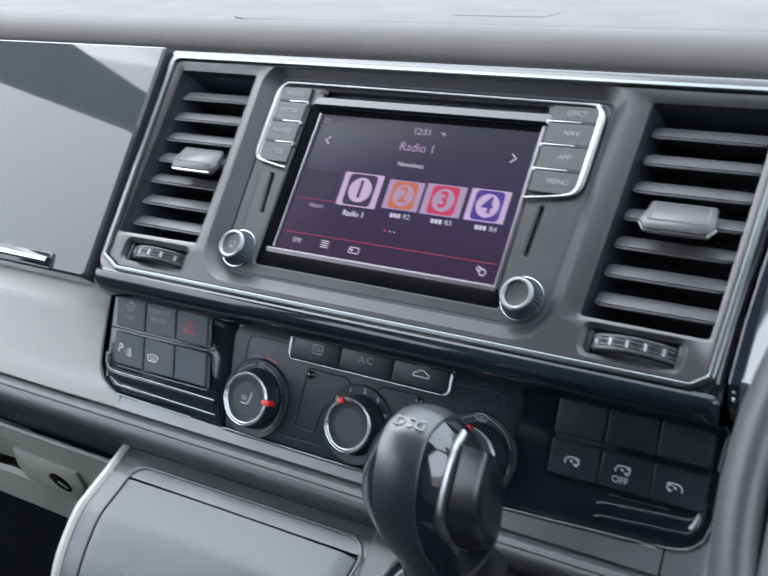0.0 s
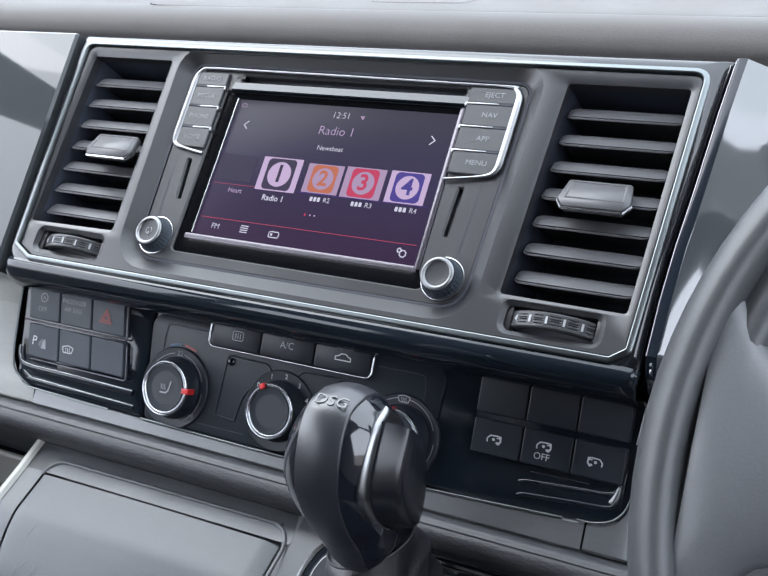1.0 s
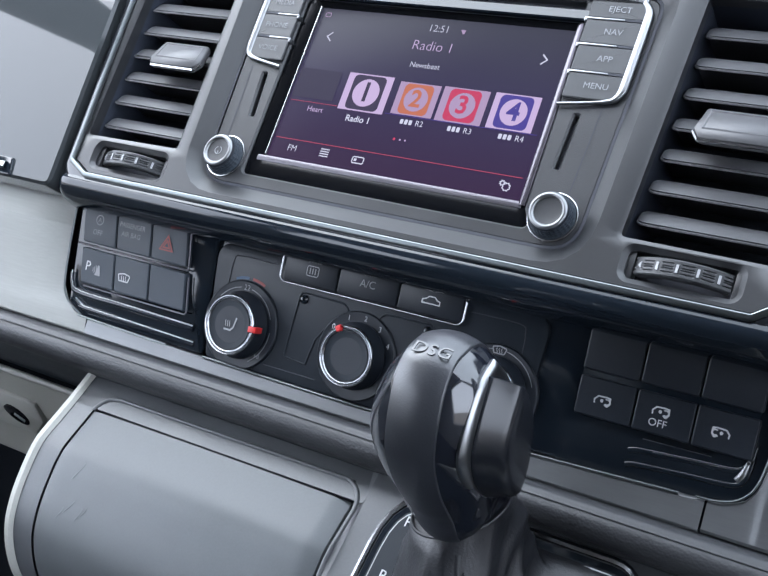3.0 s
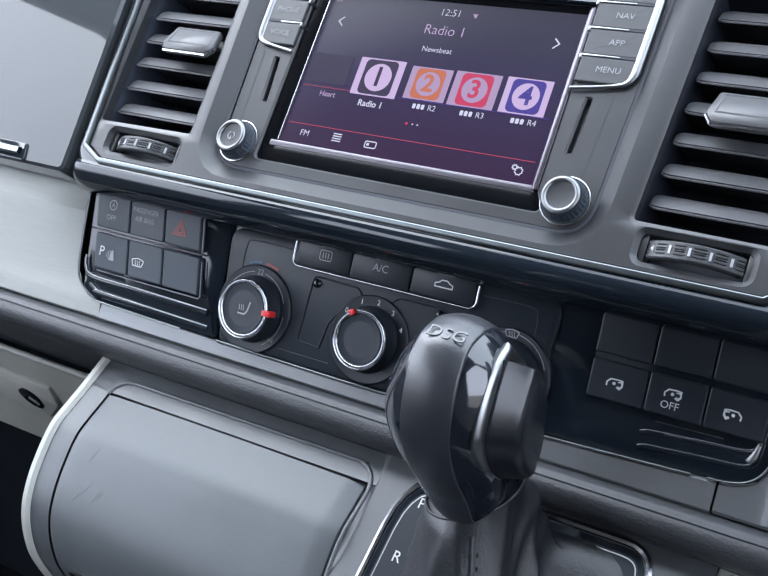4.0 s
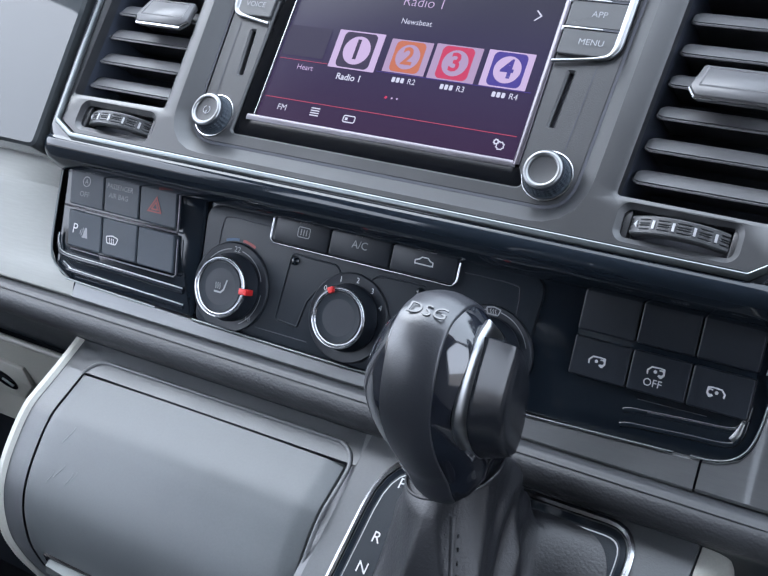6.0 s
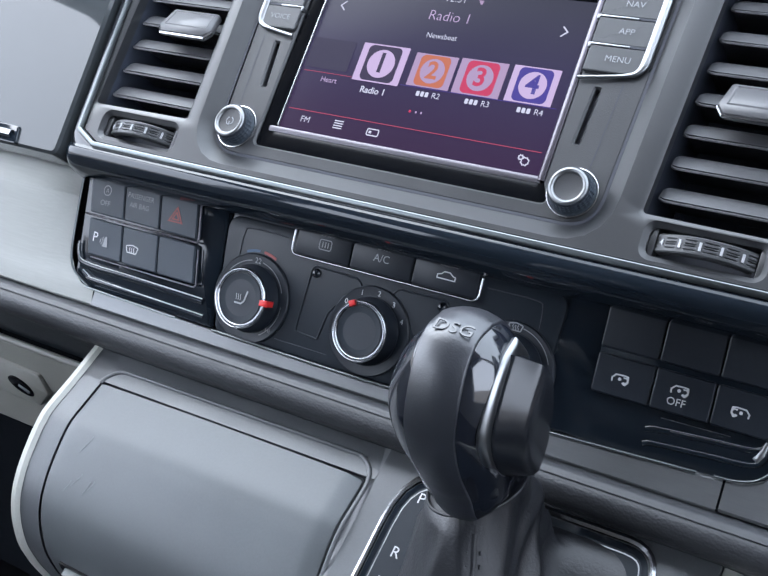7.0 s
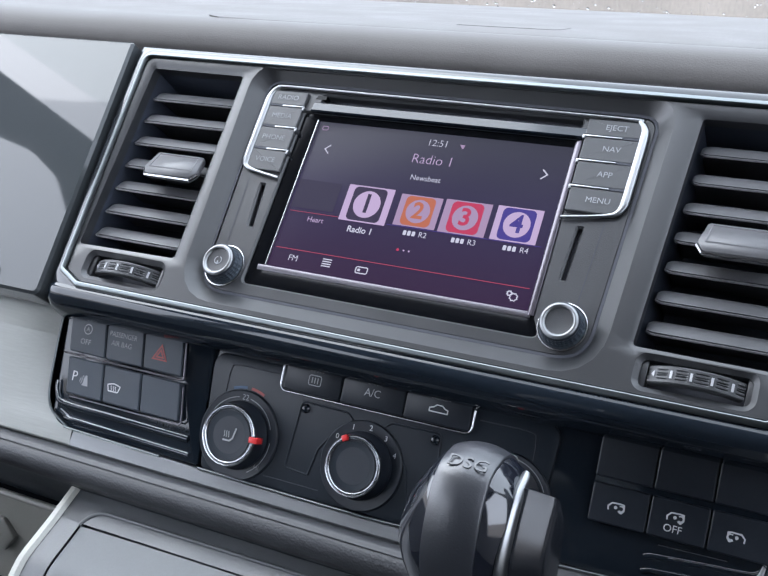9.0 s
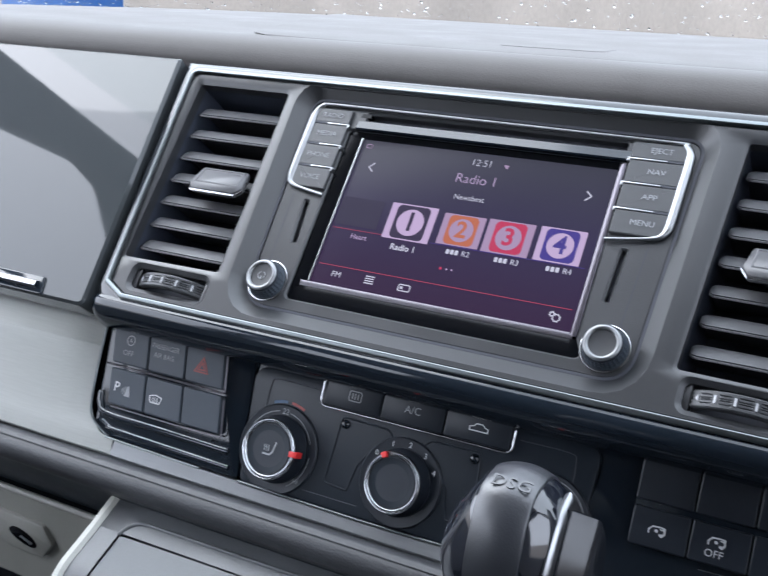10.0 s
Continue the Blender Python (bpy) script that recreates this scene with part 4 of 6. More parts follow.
loft(bm, [[(panel_edge(z) + a_, y_, z) for a_, y_ in ((0.2 * MM, -9.0 * MM), (0.4 * MM, -10.2 * MM), (0.8 * MM, -10.35 * MM), (1.0 * MM, -10.0 * MM))] for z in np.linspace(-0.0715, 0.075, 12)])
part("edge_line", bm, RAIL, cluster, "silvery edge line", 0)
bm = nb()
loft(bm, [[(panel_edge(z) - 2.2 * MM - a_, y_, z) for a_, y_ in ((-0.3 * MM, -5.0 * MM), (0.0, -6.2 * MM), (0.4 * MM, -6.0 * MM))] for z in np.linspace(-0.079, 0.075, 12)])
part("edge_line", bm, RAIL, cluster, "silvery edge line", 0)
for x, z in ((198.6, -75.0), (199.2, -78.4)):
    part("clip", box(nb(), x * MM, (x + 0.9) * MM, -8.2 * MM, -4.0 * MM, z * MM, (z + 1.7) * MM, 0.2 * MM), SATIN, cluster, "small bright clip")

# ---- lower control panel ----
low_trim = thing("lower_surround", LOW, "gloss black surround of the lower controls", "dashboard panel")
lo_out = rounded([(-176 * MM, -58 * MM), (172 * MM, -56.5 * MM), (197 * MM, -52 * MM), (198.5 * MM, 12 * MM), (-199 * MM, 12 * MM), (-196.5 * MM, -57 * MM)], [2 * MM, 10 * MM, 16 * MM, 2 * MM, 2 * MM, 20 * MM], 6)
part("surround", prism(nb(), lo_out, 1.5 * MM, 12 * MM, 1.5 * MM), PIANO, low_trim)


def bezel_y(x):
    """The face of the gloss plane round the left switches, sinking towards the heater panel."""
    return -4.4 * MM + 3.4 * MM * min(1.0, max(0.0, (x + 0.188) / 0.088))


def tilt(bm):
    """Lays what is modelled on y = 0 onto that plane."""
    bmesh.ops.subdivide_edges(bm, edges=[e for e in bm.edges if abs(e.verts[0].co.x - e.verts[1].co.x) > 0.03], cuts=3)
    for v in bm.verts:
        v.co.y += bezel_y(v.co.x)
    return bm


part("switch_bezel", tilt(prism(nb(), rounded([(-170 * MM, -57.8 * MM), (-92.5 * MM, -59.0 * MM), (-97.5 * MM, 11 * MM), (-197 * MM, 11 * MM), (-192 * MM, -57 * MM)], [4 * MM, 2 * MM, 2 * MM, 3 * MM, 18 * MM], 6), 0, 8 * MM, 1.6 * MM)), PIANO, low_trim, "gloss black surface round the switches")
lipa = smooth_line([(-192.2 * MM, -34 * MM), (-190.5 * MM, -40.5 * MM), (-184 * MM, -44.6 * MM), (-150 * MM, -45.2 * MM), (-101 * MM, -46.2 * MM)], 5)
part("switch_ledge", tilt(bead(nb(), lipa, half_round(4.2 * MM, 2.0 * MM), 0.3 * MM, False)), PIANO, low_trim, "rounded gloss lip below the switches")
# thin silver bead in place of the reflection along the gloss lip
part("lip_line", tilt(bead(nb(), [(x, z + 1.3 * MM) for x, z in lipa], half_round(0.8 * MM, 0.6 * MM), -1.2 * MM, False)), SATIN, low_trim)
lipb = smooth_line([(-186 * MM, -49 * MM), (-180 * MM, -51.6 * MM), (-174 * MM, -52.4 * MM), (-99 * MM, -54.4 * MM)], 5)
part("switch_ledge", tilt(bead(nb(), lipb, half_round(3.4 * MM, 1.2 * MM), 0.3 * MM, False)), PIANO, low_trim, "rounded gloss lip below the switches")
# second silver bead, again drawn for a reflection on the gloss
part("lip_line", tilt(bead(nb(), [(x, z + 1.0 * MM) for x, z in lipb], half_round(0.7 * MM, 0.5 * MM), -0.6 * MM, False)), SATIN, low_trim)


def switch(x0, x1, z0, z1, y, material, label, group, lean=list):
    s = thing("switch", LOW, label, "switch", group)
    part("cap", prism(nb(), lean(rr(x0, x1, z0, z1, 1.1 * MM, 3)), y, 4 * MM, 0.7 * MM), material, s, smooth=25)
    return s


def leaning(pts):
    """The left switches stand on a slant: lower points lie nearer to the heater panel."""
    return [(x + 0.17 * (0.005 - z), z) for x, z in pts]


cols = ((-192.3, -166.9), (-166.1, -140.7), (-139.9, -114.3))
left_sw = []
for r, (za, zb) in enumerate(((-15.0, 5.2), (-38.4, -18.2))):
    for c, (xa, xb) in enumerate(cols):
        lab = (("grey stop-start switch with faint symbol", "grey airbag indicator tile with faint lettering", "grey hazard switch with red triangle"),
               ("grey parking sensor switch with white symbol", "grey heated windscreen switch with white symbol", "plain grey blank switch"))[r][c]
        left_sw.append(switch(xa * MM, xb * MM, za * MM, zb * MM, -5.6 * MM, BUTTON_L, lab, "switches beside the heater panel", leaning))
yb = -5.95 * MM
text("lettering", "OFF", 4.3 * MM, -178.5 * MM, -8.5 * MM, yb, PALE, left_sw[0])
part("symbol", bead(nb(), arc_pts(-178.5 * MM, -1.2 * MM, 2.7 * MM, 0, 2 * math.pi, 20)[:-1], [(-0.3 * MM, 0), (0.3 * MM, 0)], yb), PALE, left_sw[0], smooth=0)
text("symbol", "A", 3.6 * MM, -178.5 * MM, -1.3 * MM, yb, PALE, left_sw[0])
text("lettering", "PASSENGER", 4.0 * MM, -153.5 * MM, -0.6 * MM, yb, PALE, left_sw[1], squeeze=0.92)
text("lettering", "AIR BAG", 4.0 * MM, -153.5 * MM, -5.6 * MM, yb, PALE, left_sw[1], squeeze=0.95)
for r_ in (5.2, 2.6):
    tri = [((-126.8 + r_ * math.cos(radians(a))) * MM, (-6.0 + r_ * math.sin(radians(a))) * MM) for a in (-30, 90, 210)]
    part("triangle", bead(nb(), tri, [(-0.42 * MM, 0), (0.42 * MM, 0)], yb), DULLRED, left_sw[2], smooth=0)
text("lettering", "P", 8.0 * MM, -180.8 * MM, -28.4 * MM, yb, WHITE, left_sw[3])
for k in range(3):
    part("symbol", bead(nb(), arc_pts(-178.0 * MM, -29.5 * MM, (1.6 + 1.3 * k) * MM, radians(-40), radians(40), 6), [(-0.25 * MM, 0), (0.25 * MM, 0)], yb, False), PALE, left_sw[3], smooth=0)
flat("symbol", [(-174.5 * MM, -32.3 * MM), (-170.5 * MM, -32.3 * MM), (-172.0 * MM, -26.5 * MM), (-173.2 * MM, -26.5 * MM)], PALE, left_sw[3], yb)


def screen_icon(parent, x, z, y, m, s=1.0):
    """A windscreen outline with three wavy heat lines."""
    pts = [(x - 3.2 * MM * s, z - 2 * MM * s), (x + 3.2 * MM * s, z - 2 * MM * s), (x + 4.4 * MM * s, z + 1.4 * MM * s), (x, z + 2.4 * MM * s), (x - 4.4 * MM * s, z + 1.4 * MM * s)]
    part("symbol", bead(nb(), rounded(pts, 0.6 * MM), [(-0.3 * MM, 0), (0.3 * MM, 0)], y), m, parent, smooth=0)
    for k in (-1, 0, 1):
        q = [(x + k * 1.5 * MM * s + 0.35 * MM * math.sin(t * 1.6), z + (-1.9 + t * 0.75) * MM * s) for t in range(5)]
        part("symbol", bead(nb(), q, [(-0.2 * MM, 0), (0.2 * MM, 0)], y, False), m, parent, smooth=0)


screen_icon(left_sw[4], -152.6 * MM, -29.5 * MM, yb, WHITE)

right_sw = []
for r, (za, zb) in enumerate(((-13.9, 5.2), (-33.8, -16.6))):
    for c, (xa, xb) in enumerate(((113.6, 138.9), (139.5, 164.4), (165.0, 190.0))):
        lab = (("plain black blank switch",) * 3, ("black door switch with white symbol", "black door switch with white symbol and lettering", "black door switch with mirrored white symbol"))[r][c]
        right_sw.append(switch(xa * MM, xb * MM, za * MM, zb * MM, -1.6 * MM, BUTTON, lab, "switches beside the column"))


def van_icon(parent, x, z, mirror):
    """A van outline with a blocked-in rear corner."""
    g = -1 if mirror else 1
    pts = [(-4.2, -1.6), (-4.4, 0.4), (-2.6, 2.3), (1.6, 2.5), (3.8, 2.2), (4.0, -0.6), (2.6, -2.4)]
    part("symbol", bead(nb(), [(x + g * a * 0.84 * MM, z + c * 0.84 * MM) for a, c in pts], [(-0.32 * MM, 0), (0.32 * MM, 0)], -2.0 * MM, False), WHITE, parent, smooth=0)
    q = [(x + g * a * 0.84 * MM, z + c * 0.84 * MM) for a, c in ((1.2, 1.6), (3.9, 2.0), (4.1, -1.0), (2.4, -2.6), (0.8, -1.6), (2.2, -0.2))]
    flat("symbol", q, WHITE, parent, -1.98 * MM)
    flat("symbol", arc_pts(x + g * 2.0 * MM, z + 0.1 * MM, 0.9 * MM, 0, 2 * math.pi, 12)[:-1], BUTTON, parent, -2.06 * MM)
    flat("symbol", arc_pts(x - g * 0.4 * MM, z + 0.2 * MM, 0.75 * MM, 0, 2 * math.pi, 10)[:-1], WHITE, parent, -2.02 * MM)


van_icon(right_sw[3], 125.5 * MM, -26.0 * MM, False)
van_icon(right_sw[4], 150.8 * MM, -24.0 * MM, False)
text("lettering", "OFF", 4.6 * MM, 150.2 * MM, -28.9 * MM, -2.0 * MM, WHITE, right_sw[4])
van_icon(right_sw[5], 175.8 * MM, -26.0 * MM, True)
part("row_bar", box(nb(), 113.6 * MM, 189.5 * MM, 0.2 * MM, 4 * MM, -17.0 * MM, -13.5 * MM), PIANO, low_trim)
tray_ = smooth_line([(140, -43.6), (143, -42.6), (147, -42.2), (168, -40.6), (181, -39.8), (186.5, -38.4), (189, -34.5), (189.8, -28)], 5)
for dz, h_ in ((0.0, 0.7), (-6.2, 1.0)):
    part("shelf_lip", bead(nb(), [(x * MM, (z + dz) * MM) for x, z in tray_], half_round(2.6 * MM, h_ * MM), 1.7 * MM, False), PIANO, low_trim, "rounded gloss lip below the switches")
# fine metal beads drawn as the faint highlights on the gloss shelf
part("shelf_glint", bead(nb(), [(145 * MM, -37.2 * MM), (174 * MM, -36.6 * MM)], half_round(0.35 * MM, 0.3 * MM), 1.6 * MM, False), BAND, low_trim)
part("shelf_glint", bead(nb(), [(x * MM, (z + 0.4) * MM) for x, z in tray_ if 150 < x < 187], half_round(0.3 * MM, 0.3 * MM), 1.0 * MM, False), BAND, low_trim)
# silver piece shaped like the bright highlight at the shelf's corner
clip_ = [(184.3, -42.6), (186.6, -44.0), (188.6, -40.5), (189.4, -35.4), (187.9, -34.6), (187.0, -37.4), (185.8, -40.0)]
part("corner_glint", prism(nb(), [(x * MM, z * MM) for x, z in clip_], 0.2 * MM, 2.4 * MM, 0.6 * MM), SATIN, low_trim, "bright silver piece drawn as the corner's highlight")
# satin beads imitating reflections on the outer gloss edges
part("edge_glint", bead(nb(), [(193.0 * MM, -14 * MM), (194.5 * MM, 4 * MM), (193 * MM, 6 * MM)], half_round(0.9 * MM, 0.8 * MM), 1.4 * MM, False), SATIN, low_trim)
part("edge_glint", bead(nb(), [(-194.2 * MM, 0 * MM), (-193.0 * MM, -33 * MM), (-191.5 * MM, -36 * MM)], half_round(0.9 * MM, 0.8 * MM), -1.9 * MM, False), SATIN, low_trim)
# silvery beads standing for reflections in the gloss round the switch rows
row_ = rounded([(-196.0 * MM, -16.6 * MM), (-113.0 * MM, -16.6 * MM), (-112.6 * MM, 6.4 * MM), (-193.0 * MM, 6.6 * MM)], [0.5 * MM, 1.5 * MM, 2 * MM, 2 * MM], 4)
part("row_glint", bead(nb(), leaning([p for p in row_ if p[0] > -0.1965 and not (p[0] < -0.15 and p[1] > 0)]), half_round(1.0 * MM, 0.8 * MM), -4.6 * MM, False), RAIL, low_trim, "thin silvery bead drawn as a reflection round the switches")
part("row_glint", bead(nb(), leaning([(-190.5 * MM, -40.0 * MM), (-114.5 * MM, -40.0 * MM), (-113.0 * MM, -38.6 * MM), (-113.0 * MM, -20 * MM)]), half_round(0.8 * MM, 0.7 * MM), -4.2 * MM, False), RAIL, low_trim, "thin silvery bead drawn as a reflection round the switches")

# heater panel
heat = thing("heater_panel", LOW, "black heater control panel with three chrome-ringed knobs", "heater controls")
hp = rounded([(-91 * MM, -60 * MM), (91 * MM, -59 * MM), (95.5 * MM, 4.5 * MM), (-96.5 * MM, 3 * MM)], [6 * MM, 6 * MM, 9 * MM, 9 * MM])
part("plate", prism(nb(), hp, -0.6 * MM, 6 * MM, 1.2 * MM), CLIMATE, heat)
inner = [(-56, -2.0), (-80, -2.0), (-84, -5.5), (-84.5, -18)]
part("groove", bead(nb(), [(x * MM, z * MM) for x, z in smooth_line(inner, 4)], half_round(0.6 * MM, 0.3 * MM, 2), -0.6 * MM, False), DARK, heat)
part("groove", bead(nb(), [(-x * MM, z * MM) for x, z in smooth_line(inner, 4)], half_round(0.6 * MM, 0.3 * MM, 2), -0.6 * MM, False), DARK, heat)
part("groove", bead(nb(), [(-52 * MM, -54 * MM), (-20 * MM, -54 * MM)], half_round(0.6 * MM, 0.3 * MM, 2), -0.6 * MM, False), DARK, heat)
for sx in (-1, 1):
    bm = nb()
    pts = rounded([(-41.0, -47.0), (-27.5, -48.0), (-24.5, -34), (-17, -23), (-8, -16.5), (-12, -13.0), (-38.5, -12.5)], [2, 1, 2, 2, 2, 4, 3])
    o = [(sx * x * MM, z * MM) for x, z in (pts if sx < 0 else pts)]
    o = [(-x, z) for x, z in o] if sx < 0 else [(-x, z) for x, z in o]
    part("recess_edge", bead(nb(), o, half_round(1.1 * MM, 0.5 * MM, 3), -0.6 * MM), CLIMATE, heat)
    part("indicator", lathe(nb(), [(2.4 * MM, 0), (2.4 * MM, -1.0 * MM), (1.6 * MM, -2.0 * MM), (0.6 * MM, -2.4 * MM)], sx * 35.8 * MM, -16.0 * MM, 20), PIANO, heat)
for k in range(3):
    xa, xe = ((-50.4, -17.9), (-17.2, 17.0), (17.7, 52.0))[k]
    xa, xe = xa * MM, xe * MM
    key = part("key", prism(nb(), rr(xa, xe, -8.6 * MM, 4.0 * MM, 1.2 * MM, 3), -2.6 * MM, 3 * MM, 0.7 * MM), BUTTON, heat)
    if k == 0:
        part("symbol", bead(nb(), rr(xa + 14 * MM, xa + 21 * MM, -3.6 * MM, 1.4 * MM, 1 * MM, 3), [(-0.25 * MM, 0), (0.25 * MM, 0)], -2.75 * MM), PALE, key, smooth=0)
        for j in range(3):
            flat("symbol", rr(xa + (15.6 + 1.6 * j) * MM, xa + (16.2 + 1.6 * j) * MM, -2.6 * MM, 0.4 * MM, 0.1 * MM), PALE, key, -2.75 * MM)
    elif k == 1:
        text("lettering", "A/C", 5.4 * MM, xa + 17 * MM, -1.0 * MM, -2.75 * MM, PALE, key)
    else:
        pts = [(-4.6, -1.4), (-4.6, 0.2), (-2.6, 0.8), (-1.2, 2.0), (1.8, 2.0), (3.2, 0.8), (4.8, 0.3), (4.8, -1.4)]
        part("symbol", bead(nb(), [(xa + (17.5 + a) * MM, (-1.4 + c) * MM) for a, c in pts], [(-0.28 * MM, 0), (0.28 * MM, 0)], -2.75 * MM), WHITE, key, smooth=0)
br = [(-51.9 * MM, 2.8 * MM), (-51.9 * MM, -2 * MM)] + arc_pts(-48.2 * MM, -5.7 * MM, 3.7 * MM, radians(180), radians(270), 8) + [(0, -9.4 * MM)] + arc_pts(49.9 * MM, -5.7 * MM, 3.7 * MM, radians(270), radians(360), 8) + [(53.6 * MM, -2 * MM), (53.7 * MM, 2.0 * MM)]
part("chrome_bracket", bead(nb(), br, half_round(1.25 * MM, 0.8 * MM), -2.4 * MM, False), CHROME, heat, "chrome bracket under the keys")


def heater_knob(x, z, pointer, long, f=1.0):
    k = part("knob", lathe(nb(), [(16.8 * f * MM, 0), (16.8 * f * MM, -2.5 * MM), (15.6 * f * MM, -5 * MM), (15.0 * f * MM, -9 * MM), (14.4 * f * MM, -10 * MM)], x, z, 60, lambda i, q: (-0.0004 if (i % 2 and q in (2, 3)) else 0)), BUTTON, heat, "black rotary heater knob", 25)
    part("dial", lathe(nb(), [(22.3 * f * MM, 1 * MM), (22.3 * f * MM, -1.2 * MM), (21.6 * f * MM, -1.8 * MM), (18 * f * MM, -1.2 * MM), (16 * f * MM, -1.2 * MM)], x, z, 48), BUTTON, k)
    part("chrome_ring", lathe(nb(), [(q * f * MM, y_ * MM) for q, y_ in ((14.7, -8.6), (15.1, -9.8), (14.9, -10.8), (14.4, -11.3), (13.95, -10.9), (13.7, -9.6), (13.45, -10.5), (13.1, -11.0), (12.7, -10.7), (12.2, -9.0))], x, z, 60), CHROME, k, "bright double chrome ring", 40)
    part("cap", lathe(nb(), [(12.1 * f * MM, -8.5 * MM), (12.0 * f * MM, -10.4 * MM), (9 * f * MM, -10.0 * MM), (3 * f * MM, -9.8 * MM)], x, z, 40), CLIMATE, k)
    a = radians(pointer)
    bm = nb()
    box(bm, 12.4 * f * MM, (17.0 if long else 15.3) * f * MM, -12.0 * MM, -6 * MM, -1.5 * MM, 1.5 * MM, 0.3 * MM)
    bm.transform(Matrix.Translation((x, 0, z)) @ Matrix.Rotation(-a, 4, "Y"))
    part("pointer", bm, RED, k, "red pointer")
    return k


k1 = heater_knob(-71.4 * MM, -37.4 * MM, 2, True, 1.06)
for i in range(3):
    q = [(-73.8 * MM + i * 1.3 * MM + 0.25 * MM * math.sin(t * 1.5), (-38.6 + t * 0.8) * MM) for t in range(5)]
    part("symbol", bead(nb(), q, [(-0.2 * MM, 0), (0.2 * MM, 0)], -10.5 * MM, False), PALE, k1, smooth=0)
part("symbol", bead(nb(), [(-74.4 * MM, -40.2 * MM), (-70.2 * MM, -40.2 * MM), (-68.6 * MM, -38.5 * MM), (-67.4 * MM, -33.2 * MM)], [(-0.45 * MM, 0), (0.45 * MM, 0)], -10.5 * MM, False), PALE, k1, smooth=0)
k2 = heater_knob(0.5 * MM, -36.6 * MM, 118, False)
k3 = heater_knob(74.3 * MM, -35.2 * MM, 100, False)
text("lettering", "22", 4.2 * MM, -71.0 * MM, -17.6 * MM, -2.0 * MM, PALE, k1)
for ang, w in ((143, "0"), (113, "1"), (84, "2"), (55, "3"), (27, "4")):
    text("lettering", w, 3.8 * MM, (0.5 + 19.0 * math.cos(radians(ang))) * MM, (-36.6 + 19.0 * math.sin(radians(ang))) * MM, -2.0 * MM, WHITE, k2)
for cx, cz, knob in ((-71.4, -37.4, k1), (74.3, -35.2, k3)):
    for a0, a1 in ((100, 160), (20, 80), (-60, 0)):
        part("scale_mark", bead(nb(), arc_pts(cx * MM, cz * MM, 19.8 * MM, radians(a0), radians(a1), 10), [(-0.2 * MM, 0), (0.2 * MM, 0)], -1.9 * MM, False), PALE, knob, smooth=0)
text("lettering", "HI", 3.4 * MM, -56.5 * MM, -51.0 * MM, -2.0 * MM, PALE, k1)
screen_icon(k3, 74.0 * MM, -15.8 * MM, -1.95 * MM, PALE, 0.8)
part("warm_mark", bead(nb(), arc_pts(-71 * MM, -36.8 * MM, 24.3 * MM, radians(66), radians(86), 6), [(-0.7 * MM, 0), (0.7 * MM, 0)], -0.75 * MM, False), DULLRED, heat, smooth=0)
part("cold_mark", bead(nb(), arc_pts(-71 * MM, -36.8 * MM, 24.3 * MM, radians(92), radians(112), 6), [(-0.7 * MM, 0), (0.7 * MM, 0)], -0.75 * MM, False), DULLBLUE, heat, smooth=0)

# trim strip under the controls, silver panel beside them
strip = thing("trim_strip", LOW, "grey trim strip with a bright upper edge below the controls", "trim strip")
edge = [(-199.2, 9), (-198.6, -20), (-196.8, -42), (-191, -51), (-180, -56.6), (-174, -57.6), (-90, -59.0), (10, -59.6), (98, -56.8), (165, -54.0), (182, -53.0), (191, -49), (195.8, -40), (198, -20), (199, 9)]
epath = [(x * MM, z * MM) for x, z in smooth_line(edge, 4)]
part("bright_edge", bead(nb(), [p for p in epath if -0.096 < p[0] < 0.168], half_round(1.2 * MM, 0.8 * MM), -2.9 * MM, False), FRAME, strip, "bright metal edge line")
part("bright_edge", bead(nb(), [(p[0] - 0.8 * MM, p[1] + 0.4 * MM) for p in epath if p[0] > 0.166], half_round(1.1 * MM, 0.9 * MM), -2.9 * MM, False), FRAME, strip, "bright metal edge line")
part("bright_edge", bead(nb(), [(p[0] + 0.6 * MM, p[1] + (0.4 * MM if p[0] > -0.19 else 0)) for p in epath if p[0] <= -0.094], half_round(1.3 * MM, 1.0 * MM), -5.4 * MM, False), FRAME, strip, "bright metal edge line")
bm = nb()
xs = np.linspace(-176, 176, 23)
top_s = np.interp(xs, [e_[0] for e_ in edge], [e_[1] for e_ in edge]) - 0.6
loft(bm, [[(x * MM, 3 * MM, t_ * MM), (x * MM, -2.0 * MM, t_ * MM), (x * MM, -2.8 * MM, (t_ - 0.8) * MM), (x * MM, -4.2 * MM, -66.2 * MM), (x * MM, -3.2 * MM, -67.5 * MM), (x * MM, 4 * MM, -68 * MM)] for x, t_ in zip(xs, top_s)])
part("strip", bm, STRIP, strip)
bm = nb()
xs = np.concatenate([np.linspace(177, 199, 23), [200, 260, 420]])
top_s = np.where(xs < 198, np.interp(xs, [176, 182, 187, 191, 194, 195.8, 198], [-54.2, -53.8, -52, -49.8, -45.5, -41, -22]), np.where(xs < 199, -6, 9))
loft(bm, [[(x * MM, 3 * MM, t_ * MM), (x * MM, -2.0 * MM, t_ * MM), (x * MM, -2.8 * MM, (t_ - 0.8) * MM), (x * MM, -4.2 * MM, -65.5 * MM), (x * MM, -3.2 * MM, -67 * MM), (x * MM, 4 * MM, -68 * MM)] for x, t_ in zip(xs, top_s)])
part("end_strip", bm, STRIP, strip)
